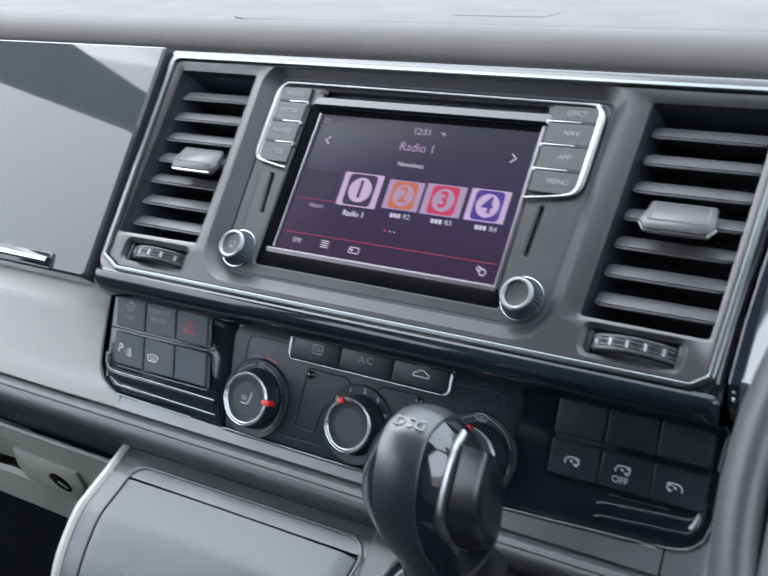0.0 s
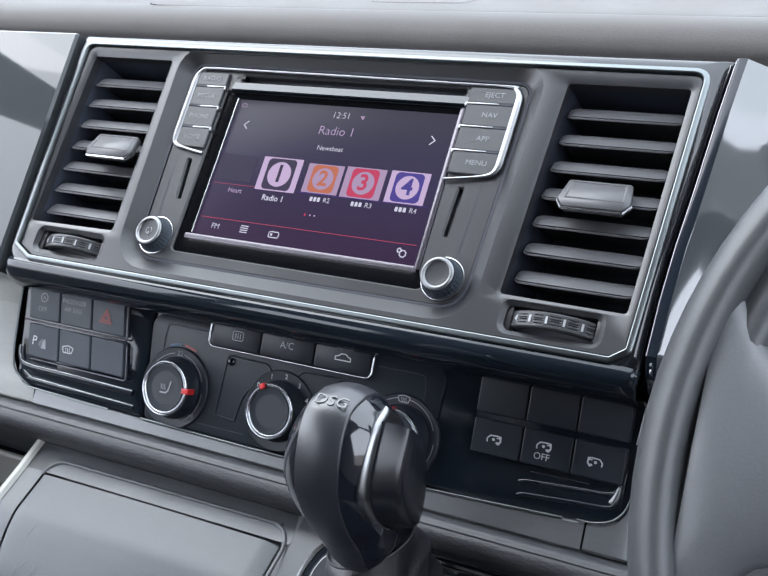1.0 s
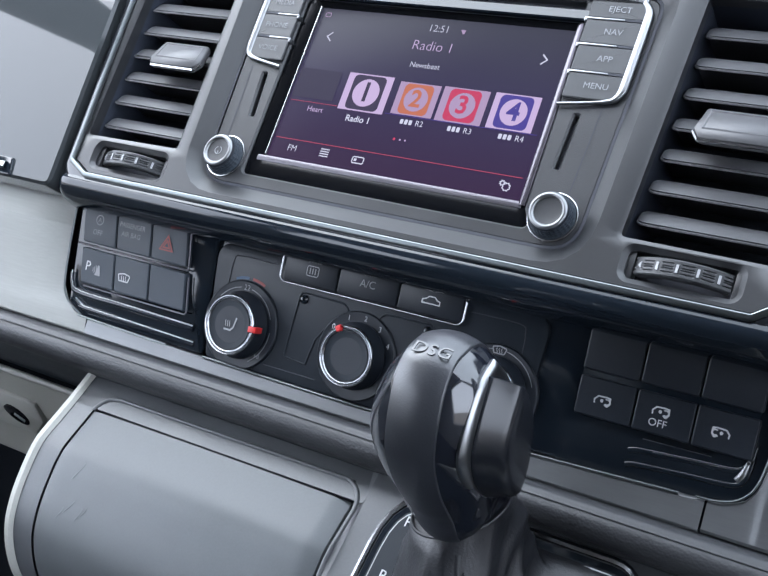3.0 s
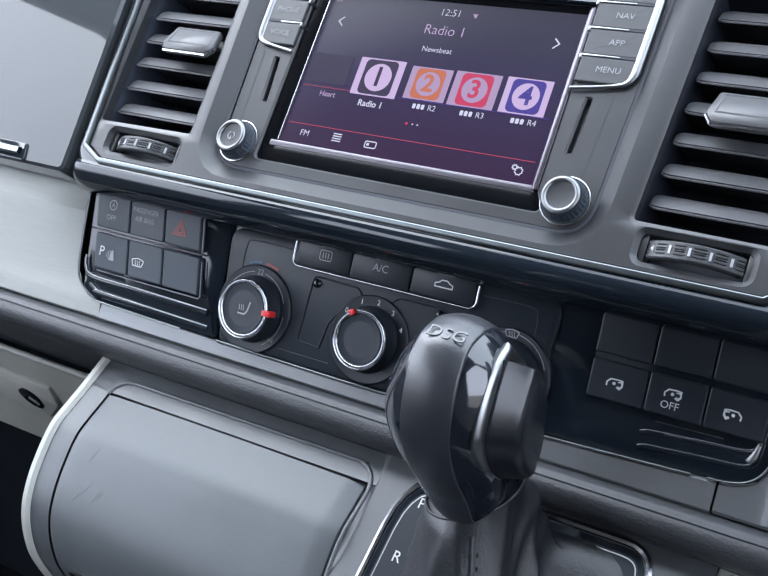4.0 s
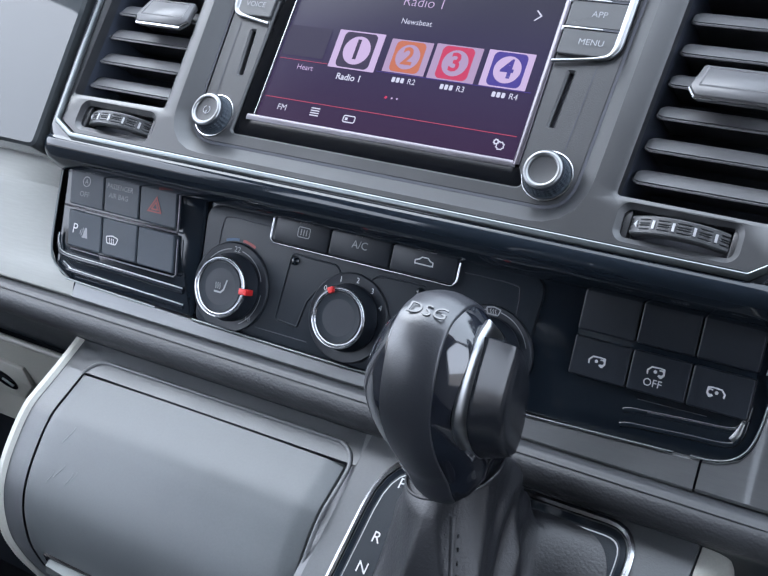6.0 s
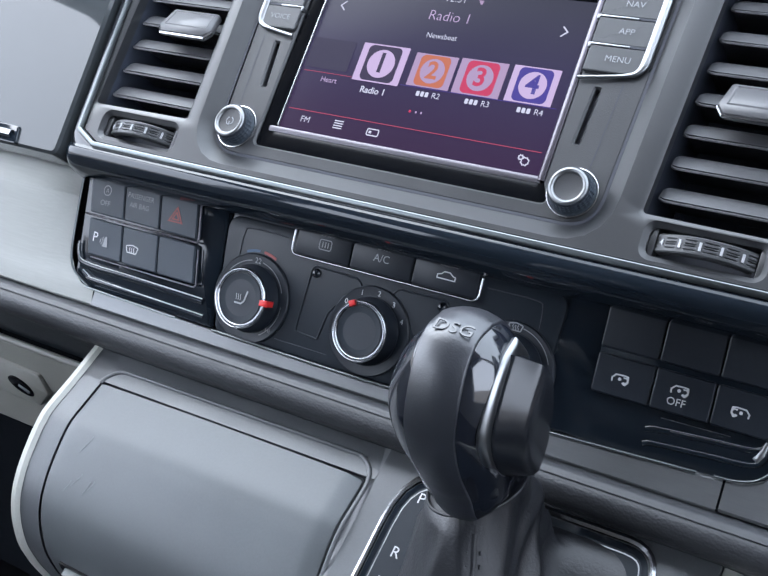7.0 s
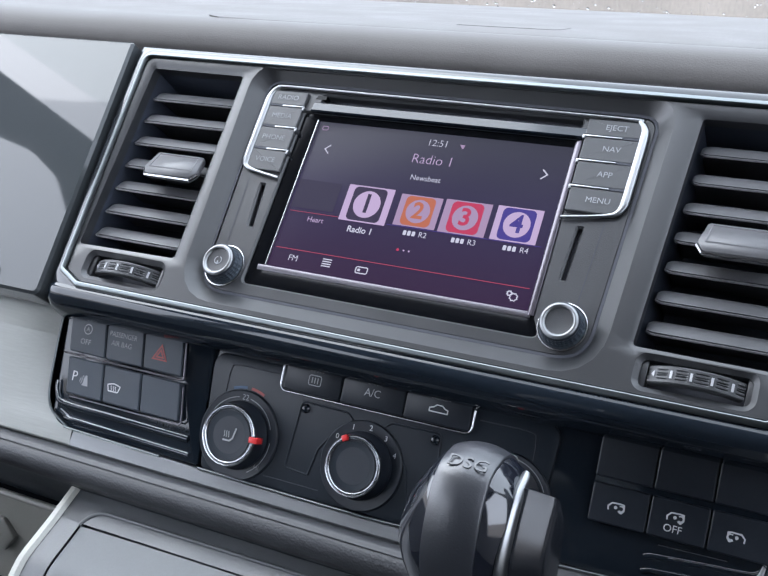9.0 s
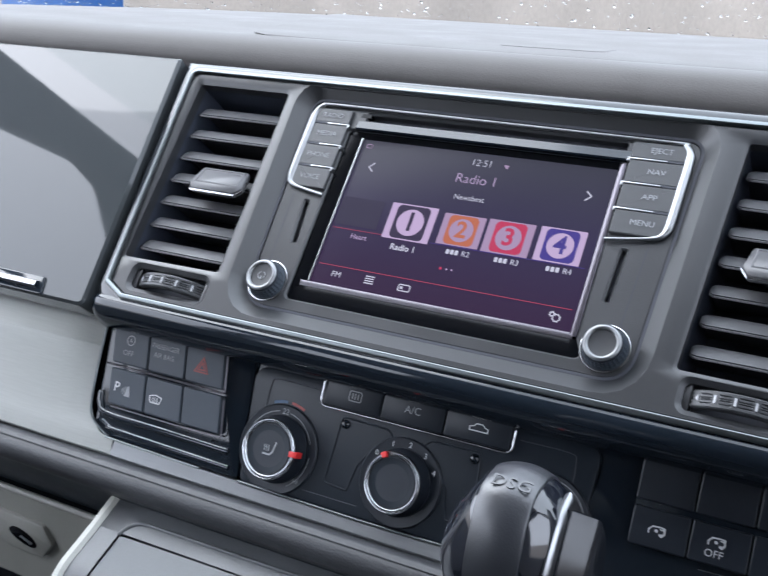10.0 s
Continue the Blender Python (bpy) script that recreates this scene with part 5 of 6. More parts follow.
silver = thing("silver_panel", LOW, "pale brushed silver trim panel below the glove compartment", "trim panel")
bm = nb()
prof = [(0.0040, 0.0120), (-0.0040, 0.0120), (-0.0058, 0.0112), (-0.0122, -0.0068), (-0.0126, -0.0082), (-0.0125, -0.0100), (-0.0096, -0.030), (-0.0068, -0.050), (-0.0048, -0.0660), (-0.0035, -0.0672), (0.004, -0.0680)]


def sil_right(z):
    return float(np.interp(z, [-0.0665, -0.0576, -0.0566, -0.051, -0.042, -0.02, 0.0105], [-0.1768, -0.1768, -0.1800, -0.1925, -0.1975, -0.1990, -0.1995]))


prof = [(a_[0] + (b_[0] - a_[0]) * k / 6, a_[1] + (b_[1] - a_[1]) * k / 6) for a_, b_ in zip(prof, prof[1:]) for k in range(6)] + [prof[-1]]
cut_ = min(range(len(prof)), key=lambda i: abs(prof[i][1] + 0.0082))
for name_, pr in (("upper_facet", prof[:cut_ + 1]), ("lower_panel", prof[cut_:])):
    part(name_, loft(nb(), [[(x, y, z) for y, z in pr] for x in (-0.72, -0.40, -0.225)] + [[(sil_right(z), 0.35 * y - 0.0012 if y < -0.002 else y, z) for y, z in pr]]), BRUSHED, silver)

# padded roll below
roll_ = thing("padded_roll", LOW, "dark grey grained padded roll across the dashboard", "dashboard padding")
ledge = smooth_line([(0.004, -0.0675), (-0.0045, -0.0680), (-0.0080, -0.0692), (-0.0098, -0.0716), (-0.0100, -0.0722), (-0.006, -0.0724)], 4)
part("ledge", extrude_x(nb(), ledge, np.linspace(-0.72, 0.6, 12)), LEDGE, roll_, "smooth grey ledge above the padding")
prof = smooth_line([(-0.006, -0.0722), (-0.0098, -0.0724), (-0.0118, -0.0752), (-0.0119, -0.0785), (-0.0104, -0.0824), (-0.0074, -0.0852), (-0.0030, -0.0872), (0.004, -0.0880)], 5)
part("padding", extrude_x(nb(), prof, np.linspace(-0.72, 0.6, 60)), PAD, roll_, "grained vinyl padding")
# black material here puts the padding's shadow into the underside
part("underside", extrude_x(nb(), smooth_line([(-0.0045, -0.0864), (0.004, -0.0892), (0.022, -0.0985), (0.043, -0.1100)], 4), np.linspace(-0.72, 0.6, 8)), CLIMATE, roll_, "smooth underside, near-black for the shade below the padding")

# knee panel on the passenger side, with its pull
knee = thing("knee_panel", CAR, "beige-grey lower dashboard panel with a recessed pull", "dashboard panel")
KNEE = pose(0, -0.046, -0.212, 7.6)            # the panel's face: x across, z up
recess_ = rounded([(-430 * MM, -44 * MM), (-341 * MM, -36.5 * MM), (-312 * MM, -37.0 * MM), (-322.5 * MM, -25 * MM), (-327.5 * MM, -11.0 * MM), (-430 * MM, -9 * MM)], [4 * MM, 6 * MM, 1 * MM, 8 * MM, 1 * MM, 4 * MM], 5)
part("panel", plate(nb(), [(-720 * MM, -65 * MM), (-165 * MM, -65 * MM), (-165 * MM, 4 * MM), (-720 * MM, 4 * MM)], [recess_], 0, 3 * MM, 0.5 * MM, [(4 * MM, 2.5 * MM)]), BEIGE, knee, matrix=KNEE)
part("recess_back", prism(nb(), offset(recess_, 3 * MM), 15 * MM, 18 * MM), BEIGE, knee, matrix=KNEE)
rim_ = smooth_line([(5.5 * MM, 1.0 * MM), (4.2 * MM, 5.4 * MM), (1.4 * MM, 7.2 * MM), (-0.7 * MM, 5.8 * MM), (-0.4 * MM, 3.2 * MM), (1.0 * MM, 2.5 * MM)], 4)
part("rim", extrude_x(nb(), rim_, np.linspace(-0.72, -0.165, 8)), BEIGE, knee, "rounded upper rim", matrix=KNEE)
low_ = smooth_line([(1.0 * MM, -63.0 * MM), (0.0, -65.5 * MM), (4 * MM, -69.5 * MM), (14 * MM, -72 * MM), (70 * MM, -76 * MM)], 4)
part("lower_edge", extrude_x(nb(), low_, np.linspace(-0.72, -0.165, 8)), BEIGE, knee, matrix=KNEE)
flap_ = rounded([(-327.0 * MM, -11.7 * MM), (-324.0 * MM, -25.2 * MM), (-313.5 * MM, -35.4 * MM), (-287 * MM, -37.6 * MM), (-259 * MM, -37.4 * MM), (-249 * MM, -25.2 * MM), (-256 * MM, -13.1 * MM)], [2 * MM, 6 * MM, 6 * MM, 10 * MM, 4 * MM, 2 * MM, 3 * MM], 4)
bm = prism(nb(), flap_, -2.5 * MM, 14 * MM, 1.6 * MM)
for v in bm.verts:                              # the flap leans out towards its lower edge
    if v.co.y < 0.002:
        v.co.y -= 0.10 * max(0.0, -0.0117 - v.co.z)
pull = part("pull", bm, BEIGE, knee, "beige release flap", matrix=KNEE)
# no hole is cut: a black oval block gives the opening's shade
slot_ = [((-274.4 + 11.5 * math.cos(a) + 1.2 * math.sin(a)) * MM, (-26.2 - 3.4 * math.cos(a) + 4.6 * math.sin(a)) * MM) for a in np.linspace(0, 2 * math.pi, 24, endpoint=False)]
part("pull_hole", prism(nb(), slot_, -4.9 * MM, 2 * MM, 0.2 * MM), BEZEL, pull, "black oval block standing for the shaded opening")
part("catch", prism(nb(), [(-276.5 * MM, -25.9 * MM), (-267.0 * MM, -29.4 * MM), (-265.6 * MM, -27.6 * MM), (-275.2 * MM, -24.4 * MM)], -5.6 * MM, 0, 0.4 * MM), SATIN, pull, "bright metal catch")

# ---- centre console ----
cons = thing("centre_console", CAR, "grey plastic centre console with gear selector gate", "centre console")
lid_prof = smooth_line([(-0.058, -0.1650), (-0.070, -0.1712), (-0.0850, -0.1792), (-0.0965, -0.1848), (-0.1075, -0.1902), (-0.1130, -0.1945), (-0.1190, -0.2008), (-0.1285, -0.2130), (-0.1348, -0.2245), (-0.1378, -0.2345), (-0.1388, -0.2455), (-0.1378, -0.2590), (-0.1345, -0.2705), (-0.128, -0.2860), (-0.110, -0.3200)], 6)
ROLL = Matrix.Translation((0.018, 0, -0.180)) @ pose(0, 0, 0, 0, -0.6) @ Matrix.Translation((-0.018, 0, 0.180))


def norm_prof(prof, h):
    out = []
    for i, p in enumerate(prof):
        a, c = Vector(prof[max(i - 1, 0)]), Vector(prof[min(i + 1, len(prof) - 1)])
        d = (c - a).normalized()
        nrm = Vector((d.y, -d.x))
        if nrm.x > 0:
            nrm = -nrm
        out.append((p[0] + nrm.x * h, p[1] + nrm.y * h))
    return out


LX0, LX1 = -0.1545, 0.0185
i_top = min(range(len(lid_prof)), key=lambda i: abs(lid_prof[i][0] + 0.0850))
i_bot = min(range(len(lid_prof)), key=lambda i: abs(lid_prof[i][1] + 0.310))
under = norm_prof(lid_prof, -0.005)
part("under_lid", extrude_x(nb(), under[i_top - 2:], [LX0 - 0.006, LX1 + 0.006]), DARK, cons, matrix=ROLL)
bm = nb()
loft(bm, [[(x, y, z) for y, z in lid_prof] for x in (-0.170, -0.166, LX0 - 0.0009)])
part("left_border", bm, CONSOLE, cons, matrix=ROLL)
bm = nb()
rear_edge = tuple(Vector(lid_prof[i_top]).lerp(Vector(lid_prof[i_top - 1]), 0.62))
loft(bm, [[(x, y, z) for y, z in lid_prof[:i_top] + [rear_edge]] for x in np.linspace(-0.170, 0.024, 9)])
part("rear_border", bm, CONSOLE, cons, matrix=ROLL)
bm = nb()
loft(bm, [[(-0.1755, y + 0.004, z - 0.003) for y, z in lid_prof], [(-0.1762, y, z) for y, z in norm_prof(lid_prof, 0.0005)], [(-0.1745, y, z) for y, z in norm_prof(lid_prof, 0.0022)], [(-0.1715, y, z) for y, z in norm_prof(lid_prof, 0.0022)], [(-0.1695, y, z) for y, z in norm_prof(lid_prof, 0.0003)]])
part("pale_edge", bm, EDGE, cons, "pale edge moulding", matrix=ROLL)
bm = nb()
loft(bm, [[(-0.1755, y + 0.004, z - 0.003) for y, z in lid_prof], [(-0.172, 0.05, z - 0.02) for y, z in lid_prof]])
part("left_side", bm, CONSOLE, cons, matrix=ROLL)
# raised lip round the lid
arc_ = [0.0]
for q0, q1 in zip(lid_prof, lid_prof[1:]):
    arc_.append(arc_[-1] + math.dist(q0, q1))
T_TOP = arc_[i_top]


def on_console(x, t, h):
    """A point of the lid's face at the arc length t from its rear, h above it."""
    k = min(max(int(np.searchsorted(arc_, t)), 1), len(arc_) - 1)
    f = (t - arc_[k - 1]) / (arc_[k] - arc_[k - 1])
    a, c = Vector(lid_prof[k - 1]), Vector(lid_prof[k])
    q = a.lerp(c, f)
    d = (c - a).normalized()
    nrm = Vector((d.y, -d.x))
    nrm = -nrm if nrm.x > 0 else nrm
    return (x, q.x + nrm.x * h, q.y + nrm.y * h)


lip_line = smooth_line([(-0.1552, T_TOP - 0.0004), (-0.1542, T_TOP - 0.0034), (-0.1518, T_TOP - 0.0070), (-0.1480, T_TOP - 0.0098), (-0.1430, T_TOP - 0.0110), (-0.1370, T_TOP - 0.0112), (-0.06, T_TOP - 0.0112), (0.006, T_TOP - 0.0112), (0.0118, T_TOP - 0.0106), (0.0165, T_TOP - 0.0082), (0.0198, T_TOP - 0.0042), (0.0214, T_TOP + 0.0010),
                        (0.0218, T_TOP + 0.008), (0.0216, T_TOP + 0.04), (0.0212, T_TOP + 0.09), (0.0210, T_TOP + 0.16)], 5)
bm = nb()
rings = [[bm.verts.new(on_console(x, t, o)) for x, t in offset(lip_line, a_, False)] for a_, o in half_round(2.4 * MM, 1.1 * MM)]
for p_, q_ in zip(rings, rings[1:]):
    bridge(bm, p_, q_, False)
part("lid_lip", bm, CONSOLE, cons, "raised lip round the lid", matrix=ROLL)
K = 0.66


def gate(x, y, h=0.0):
    """A point of the console's sloping gate face, h above it."""
    n_ = Vector((0, -K, 1)).normalized()
    return Vector((x, y, -0.1780 + K * (y + 0.0826))) + n_ * h


bm = nb()
ys = (-0.052, -0.10, -0.16, -0.24, -0.36)
loft(bm, [[gate(x, y) for y in ys] for x in (0.0245, 0.10, 0.1828)] + [[gate(0.1832, y, -0.002) for y in ys]])
loft(bm, [[gate(0.0245, y) for y in ys], [gate(0.0205, y, -0.0015) for y in ys], [gate(0.0200, y, -0.25) for y in ys]])
part("gate_face", bm, CONSOLE, cons)
bm = nb()
loft(bm, [[gate(0.1838 + (x - 0.1838) * w_, y, h * w_ - 0.012 * (1 - w_)) for x, h in ((0.1838, -0.004), (0.1838, -0.0004), (0.1846, 0.0002), (0.1885, -0.0003), (0.1925, -0.0020), (0.1958, -0.0052), (0.1980, -0.0100), (0.1990, -0.0180), (0.1990, -0.0900))]
          for y, w_ in ((-0.0600, 0.25), (-0.0640, 0.62), (-0.0690, 0.85), (-0.0760, 0.97), (-0.0850, 1.0), (-0.16, 1.0), (-0.36, 1.0))])
part("pale_edge", bm, EDGE, cons, "pale edge moulding", 50)
# drawer lid
drawer = thing("console_lid", CAR @ ROLL, "smooth grey storage lid on the centre console", "storage lid")
bm = nb()
lp = norm_prof(lid_prof, 0.0002)[i_top:i_bot]
ln = norm_prof(lid_prof, -0.004)[i_top:i_bot]
xs = [LX0 + d_ for d_ in (0, 0.0015, 0.003, 0.005, 0.007, 0.010)] + list(np.linspace(LX0 + 0.02, LX1 - 0.02, 8)) + [LX1 - d_ for d_ in (0.013, 0.0105, 0.009, 0.0075, 0.005, 0.0025, 0)]


def lid_h(x):
    """The lid's bulge, with its sides rounded off."""
    a, c = min(1, (x - LX0) / 0.007), min(1, (LX1 - x) / 0.0105)
    return 0.0002 + 0.0012 * math.sin(math.pi * (x - LX0) / (LX1 - LX0)) - 0.0007 * (1 - a) ** 2 - 0.0022 * (1 - c) ** 1.5


cols_ = [[(xs[0], y, z) for y, z in ln]] + [[(xs[0], y, z) for y, z in norm_prof(lid_prof, -0.0008)[i_top:i_bot]]] + [[(xs[0] + 0.0006, y, z) for y, z in norm_prof(lid_prof, lid_h(LX0 + 0.0006))[i_top:i_bot]]]
cols_ += [[(x, y, z) for y, z in norm_prof(lid_prof, lid_h(x))[i_top:i_bot]] for x in xs[1:-1]]
cols_ += [[(xs[-1] - 0.0006, y, z) for y, z in norm_prof(lid_prof, lid_h(LX1 - 0.0006))[i_top:i_bot]], [(xs[-1], y, z) for y, z in norm_prof(lid_prof, -0.0030)[i_top:i_bot]], [(xs[-1], y, z) for y, z in ln]]
loft(bm, cols_)
loft(bm, [[(x, *ln[0]) for x in (xs[0], xs[-1])], [(x, *lp[0]) for x in (xs[0], xs[-1])]])
part("lid", bm, LID, drawer)
hi_ = min(range(len(lid_prof)), key=lambda i: abs(lid_prof[i][1] + 0.2690))
hy, hz = lid_prof[hi_]
bm = nb()
loft(bm, [[(x, hy - 0.0015 - 0.006 * e, hz - 0.004), (x, hy - 0.001 - 0.009 * e, hz), (x, hy - 0.001 - 0.008 * e, hz + 0.004), (x, hy - 0.001, hz + 0.006)] for x, e in ((-0.141, 0), (-0.138, 0.8), (-0.12, 1), (-0.02, 1), (0.0, 0.8), (0.004, 0))])
part("handle", bm, STEEL, drawer, "silver handle strip")
# black sheet just above the lid, coloured as the recess's shade
bm = nb()
loft(bm, [[on_console(x, arc_[hi_] + d_, h_) for d_, h_ in ((-0.0078, 0.0002), (-0.0074, 0.0019), (0.0, 0.0019), (0.010, 0.0019), (0.0104, 0.0002))] for x in (-0.1432, -0.1425, -0.07, 0.0068, 0.0072)])
part("handle_recess", bm, BEZEL, drawer, "raised black sheet standing for the shaded recess round the handle")
for x, t_, dx, dt in ((-0.1385, 0.040, 0.004, -0.010), (-0.1400, 0.062, 0.003, -0.007), (-0.1360, 0.058, 0.005, -0.008), (-0.1270, 0.060, 0.003, -0.008), (-0.1240, 0.057, 0.0025, -0.006)):
    bm = nb()
    loft(bm, [[on_console(x + (dx + 0.0012 * math.sin(3 * q)) * q + 0.0004 * e_, T_TOP + t_ + dt * q, 0.0002 + lid_h(x) + 0.00010 * (1 - e_ * e_)) for e_ in (-1, 0, 1)] for q in (0, 0.2, 0.4, 0.6, 0.8, 1)])
    part("scuff", bm, MARK, drawer, "pale rubbed scratch")

# gear selector
sel = thing("gear_selector", CAR, "automatic gear lever with leather knob, gaiter and chrome frame", "gear lever")
fr_path = rounded([(0.0375, -0.34), (0.1590, -0.34), (0.1590, -0.0715), (0.0375, -0.0715)], [0.02, 0.02, 0.014, 0.026], 6)


def gate_bead(path, prof):
    bm = nb()
    rings = [[bm.verts.new(gate(x, y, o)) for x, y in offset(path, a)] for a, o in prof]
    for p, q in zip(rings, rings[1:]):
        bridge(bm, p, q)
    return bm


part("chrome_frame", gate_bead(fr_path, [(1.6 * MM, -0.2 * MM), (1.3 * MM, 1.2 * MM), (0, 1.8 * MM), (-1.2 * MM, 1.2 * MM), (-1.6 * MM, -0.4 * MM)]), CHROME, sel, "chrome gate frame")
part("inner_line", gate_bead(offset(fr_path, -5.6 * MM), [(0.35 * MM, 0.2 * MM), (0.2 * MM, 0.7 * MM), (-0.2 * MM, 0.7 * MM), (-0.35 * MM, 0.2 * MM)]), BAND, sel)
part("inner_frame", gate_bead(offset(fr_path, -3.4 * MM), [(1.6 * MM, -0.2 * MM), (1.2 * MM, 0.9 * MM), (-1.0 * MM, 0.6 * MM), (-1.8 * MM, -1.0 * MM)]), PIANO, sel)
bm = nb()
bm.faces.new([bm.verts.new(gate(x, y, 0.5 * MM)) for x, y in offset(fr_path, -2 * MM)])
plate_ = part("gate_plate", bm, CLIMATE, sel, "black gate plate with letters", 0)
gm = Matrix.Translation(gate(0.0, 0.0, 0.9 * MM)) @ pose(0, 0, 0, math.degrees(math.atan(K)) - 90)
for w, y in (("P", -0.0845), ("R", -0.1075), ("N", -0.1200), ("D", -0.1330)):
    sl = (y) * math.sqrt(1 + K * K)
    text("lettering", w, 7.6 * MM, 0.0505, sl, 0.0, WHITE, plate_, matrix=gm)
# gaiter: folded leather from the frame up to the knob
KX, KY, KZ, LEAN = 0.0838, -0.1180, -0.0990, 0.18
bm = nb()
rows_ = []
turns = np.linspace(0, 2 * math.pi, 120, endpoint=False)
base = [gate(0.1075 + 0.0475 * math.copysign(abs(math.cos(a)) ** 0.36, math.cos(a)), -0.150 + 0.0735 * math.copysign(abs(math.sin(a)) ** 0.36, math.sin(a)), 1 * MM) for a in turns]
neck_c = Vector((0.0890, -0.1090, -0.1420))


def neck(a, r):
    return neck_c + Vector((r * math.cos(a), r * 1.08 * math.sin(a), 0.30 * r * math.cos(a) + 0.10 * r * math.sin(a)))


def crease(v):
    """Rounded ridges with narrow valleys between them."""
    return 1 - 2 * abs(math.sin(v)) ** 0.7


for s in np.linspace(0, 1, 34) ** 1.5:
    row = []
    for i, a in enumerate(turns):
        nk = neck(a, 0.0204)
        spread = 0.57 - 0.17 * math.cos(a)
        f = 1 - (1 - s) ** 26 * (1 - spread) - spread * (1 - s)
        p = base[i].lerp(nk, f)
        p.z = base[i].z + (nk.z - base[i].z) * (s ** 1.2)
        w = math.sin(s * math.pi) ** 0.7
        fold = 0.0036 * w * crease(1.5 * a + 1.9 * s + 0.35) + 0.0022 * w * crease(2.5 * a - 3.4 * s + 1.0)
        fold += 0.0022 * math.exp(-((s - 0.62 - 0.16 * math.sin(a + 0.6)) / 0.07) ** 2) + 0.0016 * math.exp(-((s - 0.34 - 0.12 * math.sin(a + 2.2)) / 0.06) ** 2)
        fold += 0.0130 * math.exp(-((a - radians(330)) / 0.17) ** 2) * math.exp(-((s - 0.05) / 0.07) ** 2)
        ledge_ = (1 - s) / 0.42 if s > 0.58 else max(0.0, 1 - (0.58 - s) / 0.10)
        fold += 0.0062 * ledge_ * math.exp(-((a - radians(318)) / 0.55) ** 2)
        if s < 0.42:
            fold += 0.0075 * min(1.0, (0.42 - s) / 0.12) * math.exp(-((a - radians(322) - 1.1 * (0.40 - s)) / 0.10) ** 2)
        row.append(p + Vector((math.cos(a), math.sin(a), 0.25)) * fold)
    rows_.append(row)
loft(bm, rows_ + [[neck(a, 0.0150) + Vector((0, 0, 0.001)) for a in turns], [neck(a, 0.004) for a in turns]], closed=True)
gait = part("gaiter", bm, GAITER, sel, "folded black leather gaiter", 60)
bm = nb()
collar = []
for a in turns:
    c_ = neck(a, 0.0198)
    o_ = Vector((math.cos(a), math.sin(a), 0))
    collar.append([c_ + o_ * (0.0007 * math.cos(b_)) + Vector((0, 0, 0.0010 * math.sin(b_) + 0.0002)) for b_ in np.linspace(0, 2 * math.pi, 10, endpoint=False)])
loft(bm, collar + [collar[0]], closed=True)
part("collar", bm, GAITER, gait, "rolled leather collar", 60)
SEAM = 99
bm = nb()
seam_rows = []
for r0 in rows_[1:-1]:
    q, o_ = r0[SEAM], Vector((0.45, -0.89, 0.2))
    side_ = Vector((0.89, 0.45, 0))
    seam_rows.append([q - side_ * 0.0016 - o_ * 0.0003, q - side_ * 0.0007 + o_ * 0.0004, q + side_ * 0.0007 + o_ * 0.0004, q + side_ * 0.0016 - o_ * 0.0003])
loft(bm, seam_rows)
part("seam", bm, GAITER, gait, "raised centre seam", 60)
bm = nb()
for k in range(62):
    s = (0.20 + 0.76 * (k // 2) / 31) * 33
    r0, r1 = rows_[int(s)], rows_[min(33, int(s) + 1)]
    q = r0[SEAM].lerp(r1[SEAM], s % 1) + Vector((0.45, -0.89, 0.2)) * -0.0002 + Vector((0.89, 0.45, 0)) * (0.0026 if k % 2 else -0.0026)
    box(bm, q.x - 0.0003, q.x + 0.0003, q.y - 0.0004, q.y + 0.0004, q.z - 0.0008, q.z + 0.0008)
part("stitching", bm, GAITER, gait)

# knob, in slices across the cab
side = smooth_line([(0.005, 0.0402), (-0.008, 0.0385), (-0.0175, 0.0305), (-0.0245, 0.0185), (-0.0285, 0.006), (-0.0290, -0.004), (-0.0270, -0.018), (-0.0225, -0.032), (-0.0165, -0.047),
                    (0.013, -0.047), (0.019, -0.036), (0.0235, -0.018), (0.0255, 0.0), (0.0250, 0.016), (0.0215, 0.0290), (0.014, 0.0372), (0.005, 0.0402)], 5)[:-1]


def knob_point(x, y, z):
    low = min(1.0, max(0.0, (0.010 - z) / 0.057))
    narrow = 1.0 - 0.24 * low * low
    sag = 0.16 * (0.5 * (math.hypot(z, 0.016) - z) - 0.003)
    h = min(1.0, max(0.0, (z + 0.025) / 0.055))
    return (KX + 0.0004 + 0.0034 * h * h * (3 - 2 * h) + x * narrow + sag, KY - 0.003 * h + y - LEAN * z, KZ + z)


def body_point(x, y, z):
    """The knob's body leans inwards towards its top on the passenger's side."""
    return knob_point(x + max(0.0, -x - 0.0106) * min(1.0, 0.36 * (max(0.0, z + 0.014) / 0.054) ** 2), y, z)


def slices(xs, half, grow=0.0, p=2.0):
    rows_ = []
    for x in xs:
        f = max(max(0.0, 1 - (abs(x) / (half if x < 0 else 0.0292)) ** p) ** (1 / p), 0.03) * 1.03
        row = []
        for y, z in side:
            d = Vector((y, z))
            q = d * f + d.normalized() * grow
            if z < -0.03:
                q = Vector((q.x, max(q.y, z * f) if grow < 0.0005 else z * f))
            row.append(body_point(x, q.x, q.y))
        rows_.append(row)
    return rows_


bm = nb()
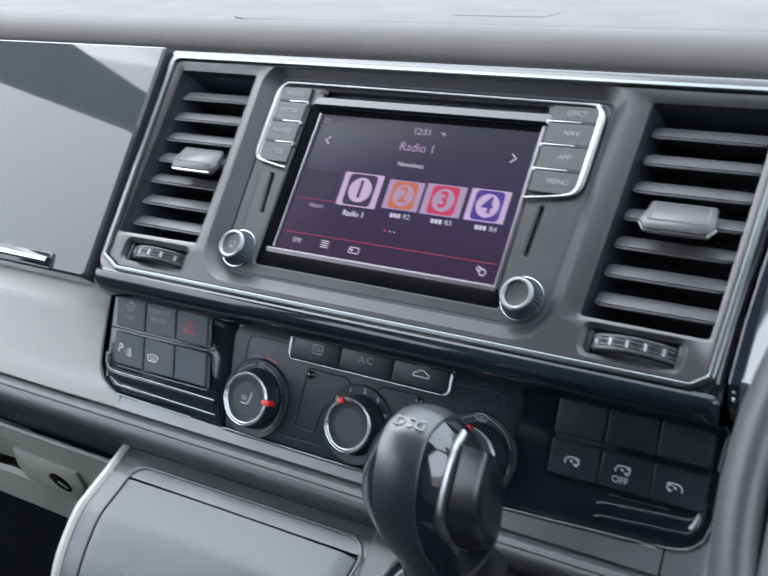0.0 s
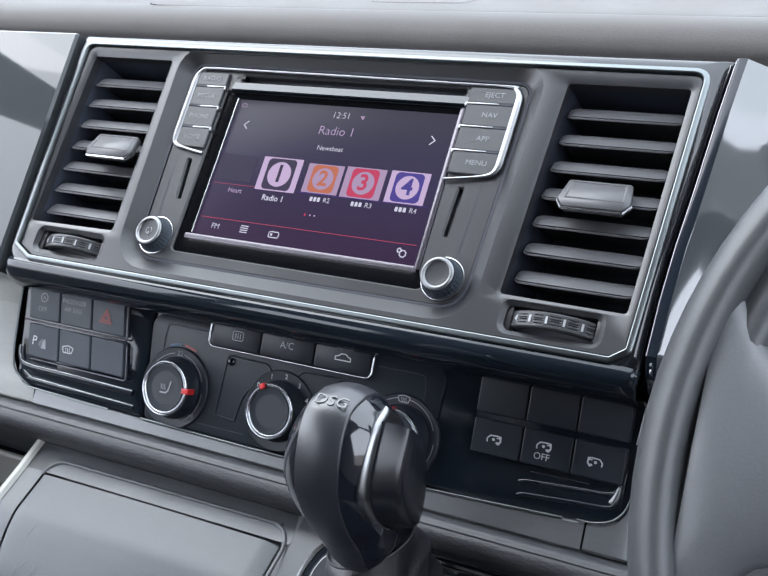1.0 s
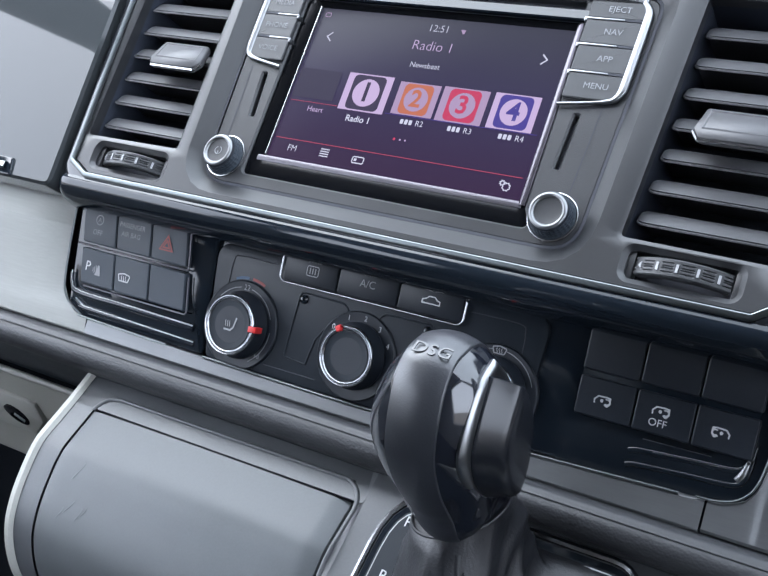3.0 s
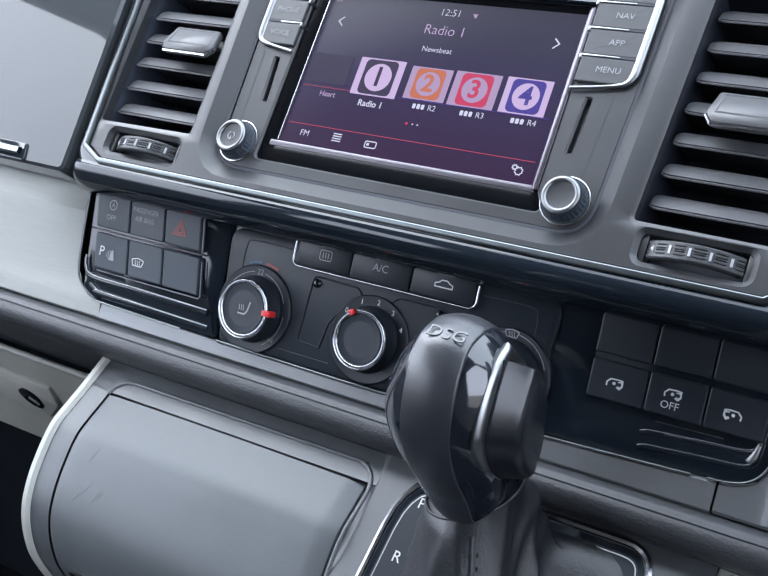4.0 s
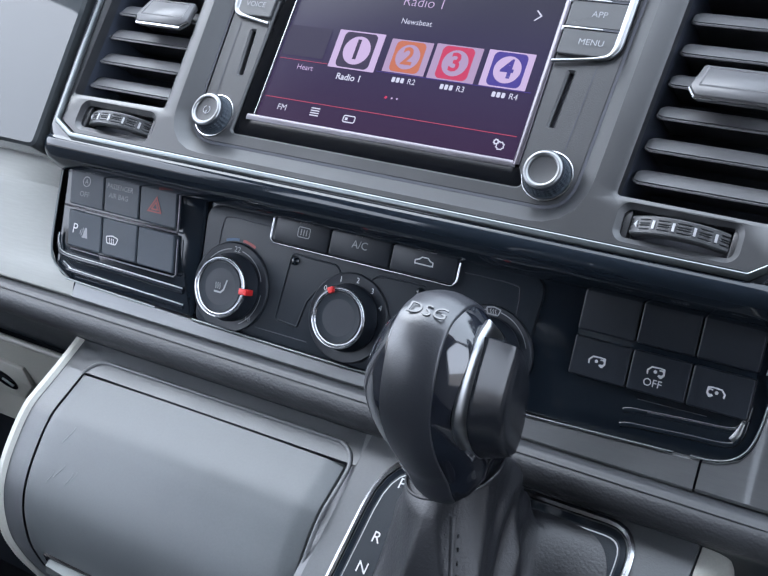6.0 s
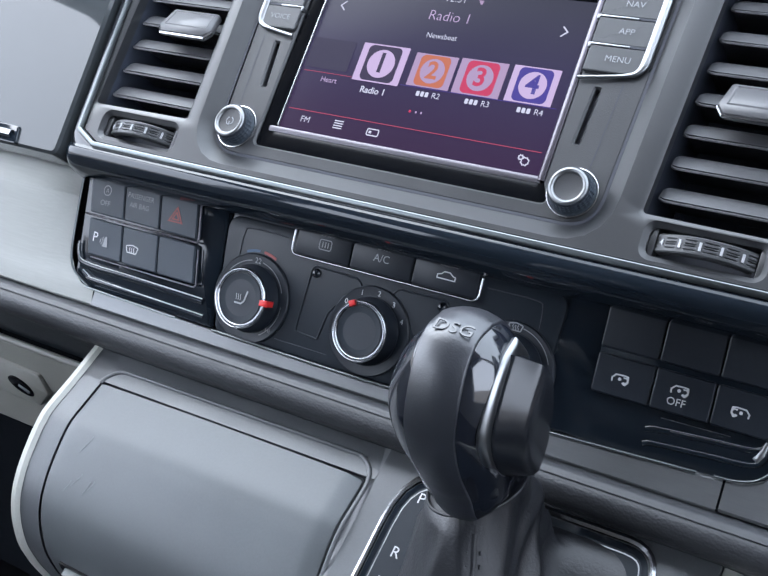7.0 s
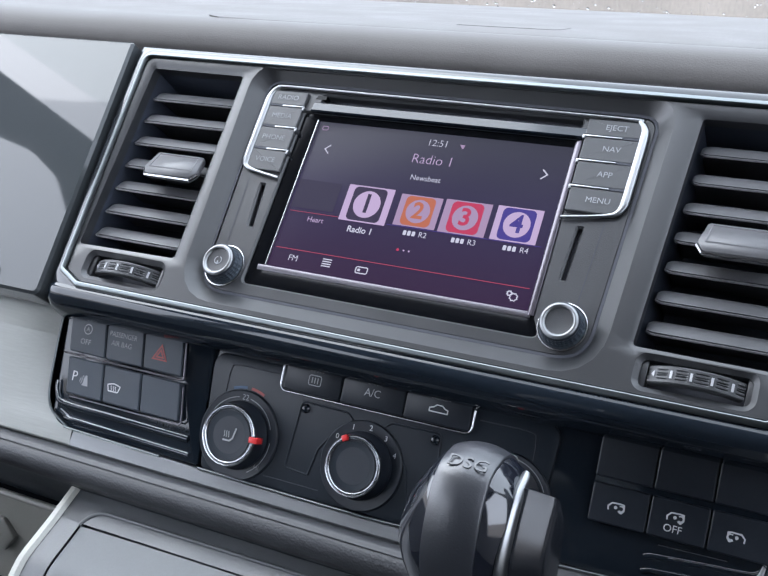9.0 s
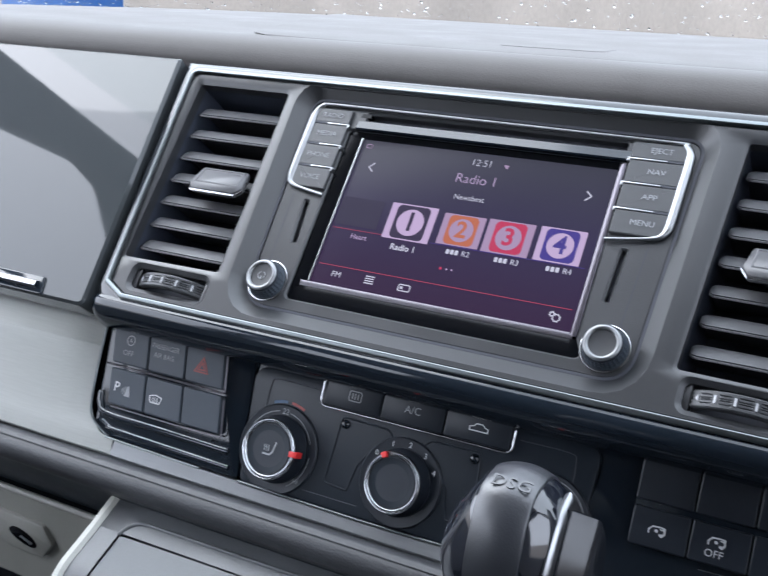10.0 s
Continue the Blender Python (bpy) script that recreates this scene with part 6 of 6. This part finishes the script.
loft(bm, slices(list(np.linspace(-0.0302, -0.012, 24)) + list(np.linspace(-0.010, 0.010, 9)) + list(np.linspace(0.012, 0.0208, 12)), 0.0305), closed=True, caps=True)
knob = part("knob", bm, KNOB, sel, "gloss black selector knob", 60)
bm = nb()
rws = slices([-0.0104, -0.0100, -0.0092, -0.0065, -0.0033, 0, 0.0033, 0.0065, 0.0092, 0.0100, 0.0104], 0.0305, 0.0010)
edge0, edge1 = slices([-0.0106, 0.0106], 0.0305, -0.0004)
loft(bm, [edge0] + rws + [edge1], closed=True)
part("leather_grip", bm, LEATHER, knob, "black leather grip strip", 60)


def outline(front, back, n=5):
    return [(y * MM, z * MM) for y, z in smooth_line(front, n) + smooth_line(back, n)[1:-1]]


def block(rows_):
    """A block on the driver's side of the knob: outlines in y and z, carried across."""
    bm = nb()
    return loft(bm, [[knob_point(x, y, z) for y, z in o] for x, o in rows_], closed=True, caps=True)


def mixed_line(a, b, f):
    return [(p[0] + (q[0] - p[0]) * f, p[1] + (q[1] - p[1]) * f) for p, q in zip(a, b)]


band = outline([(5, 34.6), (-5, 30.4), (-14.2, 21.5), (-21, 11.5), (-24.2, 3), (-22.0, -7), (-16.5, -16), (-9, -23.4), (0, -26.8)], [(0, -26.8), (8, -24), (15, -13), (18, 2), (17, 14), (12, 26), (5, 34.6)])
inner_ = outline([(-2, 32.6), (-9.8, 23.6), (-16.4, 13.7), (-20.1, 4.4), (-19.6, -5.4), (-15.5, -16), (-8, -24), (0, -25.8)], [(0, -25.8), (6, -23), (12, -14), (15.5, -2), (16, 6), (14, 17), (7, 27.5), (-2, 32.6)])
outer_ = outline([(1.2, 29.8), (-5.6, 19.8), (-10.8, 12.5), (-14.3, 4), (-14.6, -6), (-11.5, -14.5), (-6, -20.5), (0, -22.3)], [(0, -22.3), (4, -19), (8.5, -11), (11.5, 0), (12, 6), (10.6, 16), (5.5, 26), (1.2, 29.8)])
part("chrome_band", block([(0.0168, offset(band, -0.0008)), (0.0176, offset(band, 0.0008)), (0.0190, offset(band, 0.0015)), (0.0205, offset(band, 0.0008)), (0.0213, offset(band, -0.0008)), (0.0213, offset(band, -0.0028))]), BAND, knob, "satin chrome band", 50)
mid_ = [(-0.001, 0.003)] * len(outer_)
part("release_button", block([(0.0200, inner_), (0.0222, inner_), (0.0226, mixed_line(inner_, outer_, 0.06)), (0.0296, mixed_line(inner_, outer_, 0.72)), (0.0309, mixed_line(inner_, outer_, 0.88)),
                              (0.0318, outer_), (0.0325, mixed_line(outer_, mid_, 0.10)), (0.0330, mixed_line(outer_, mid_, 0.26)), (0.0332, mixed_line(outer_, mid_, 0.5)), (0.0333, mixed_line(outer_, mid_, 0.9))]), REL, knob, "satin black release button", 60)
tm = Matrix.Translation((KX + 0.0046, KY - 0.0182, KZ + 0.04085)) @ pose(0, 0, 0, -67)
text("lettering", "DSG", 7.4 * MM, 0, 0, -0.0, LEATHER, knob, thick=0.25 * MM, matrix=tm, squeeze=1.15)

# ---- steering wheel ----
SW = CAR @ Matrix.Translation((0.412, -0.138, -0.046)) @ pose(0, 0, 0, -32.3)
wheel = thing("steering_wheel", SW, "grey leather steering wheel with spokes and black hub", "steering wheel")
bm = nb()
R0, rt = 0.1775, 0.0165
rows_ = []
for i in range(96):
    a = 2 * math.pi * i / 96
    sec_ = []
    for c in np.linspace(0, 2 * math.pi, 40, endpoint=False):
        g_ = 1 - 0.55 * math.exp(-((c - radians(252)) / radians(22)) ** 2)
        sec_.append(((R0 + rt * g_ * math.cos(c)) * math.cos(a), rt * 1.15 * g_ * math.sin(c), (R0 + rt * g_ * math.cos(c)) * math.sin(a)))
    rows_.append(sec_)
loft(bm, rows_ + [rows_[0]], closed=True)
bmesh.ops.remove_doubles(bm, verts=bm.verts, dist=1e-6)
part("rim", bm, WHEEL, wheel, "grey leather rim", 60)
for a_ in (180, 0, 270):
    bm = nb()
    ca, sa = math.cos(radians(a_)), math.sin(radians(a_))
    rows_ = []
    for r_, w, dpt in ((0.1740, 0.075, -0.002), (0.168, 0.060, -0.005), (0.160, 0.044, -0.006), (0.150, 0.033, -0.005), (0.135, 0.027, -0.003), (0.10, 0.026, 0.004), (0.06, 0.034, 0.015)):
        sec = [(-w, 0.012), (-w, 0.0), (-w * 0.93, -0.004), (-w * 0.75, -0.0075), (-w * 0.4, -0.0100), (0, -0.0110), (w * 0.4, -0.0100), (w * 0.75, -0.0075), (w * 0.93, -0.004), (w, 0.0), (w, 0.012)]
        rows_.append([(r_ * ca - q * sa, yy + dpt, r_ * sa + q * ca) for q, yy in sec])
    loft(bm, rows_, closed=True, caps=True)
    part("spoke", bm, SPOKE, wheel, smooth=60)
bm = nb()
prism(bm, rounded([(-0.075, -0.06), (0.075, -0.06), (0.085, 0.05), (-0.085, 0.05)], 0.03, 8), -0.012, 0.06, 0.012, 0.012)
part("hub", bm, BUTTON, wheel, "black airbag hub")
bm = nb()
lathe(bm, [(0.045, 0.05), (0.05, 0.12), (0.05, 0.30)], 0, 0, 24)
part("column", bm, BUTTON, wheel)
hood = thing("instrument_hood", CAR, "grey instrument hood behind the steering wheel", "instrument panel")
bm = nb()
loft(bm, [[(0.41 + 0.17 * math.cos(a) * k_, y, -0.01 + 0.11 * math.sin(a) * k_) for a in np.linspace(0, math.pi, 20)] for y, k_ in ((0.35, 0.9), (0.02, 1.0), (0.02, 0.94), (0.10, 0.9))])
part("hood", bm, TOP, hood)
bm = nb()
bm.faces.new([bm.verts.new((0.41 + 0.155 * math.cos(a), 0.10, -0.01 + 0.10 * math.sin(a))) for a in np.linspace(0, math.pi, 20)])
part("dial_face", bm, BUTTON, hood, smooth=0)

# raindrops on the windscreen
rng = random.Random(7)
bm = nb()
for k in range(2400):
    x, z = rng.uniform(-0.75, 0.60), 0.074 + 0.26 * rng.random() ** 3
    y = 0.485 - 0.09 * (x / 0.93) ** 2 - z + 0.06
    r = 0.0005 + 0.0011 * rng.random() ** 3
    c = Vector((x, y, z)) + Vector((0, 0.7071, 0.7071)) * 0.0006
    m = Matrix.Translation(c) @ pose(0, 0, 0, -45) @ Matrix.Diagonal((r, r * rng.uniform(1.0, 1.5), r * 0.30, 1))
    bmesh.ops.create_icosphere(bm, subdivisions=1, radius=1.0, matrix=m)
WATER = bpy.data.materials.new("water_drop")
WATER.use_nodes = True
wb = WATER.node_tree.nodes["Principled BSDF"]
wb.inputs["Transmission Weight"].default_value, wb.inputs["Roughness"].default_value, wb.inputs["IOR"].default_value = 1.0, 0.02, 1.33
drops = link("raindrops", bm, WATER, None, "", 80, CAR)
tagged(drops, "scattered raindrops on the outside of the windscreen", "raindrops", "", "stuff")

# blue bin outside
bin_ = thing("blue_bin", Matrix.Translation((-5.95, 5.6, 0)), "blue plastic bin standing by the wall", "bin")
bm = nb()
prism(bm, rr(-0.35, 0.35, 0.0, 1.45, 0.04), -0.3, 0.3, 0.03)
part("body", bm, BLUE, bin_)
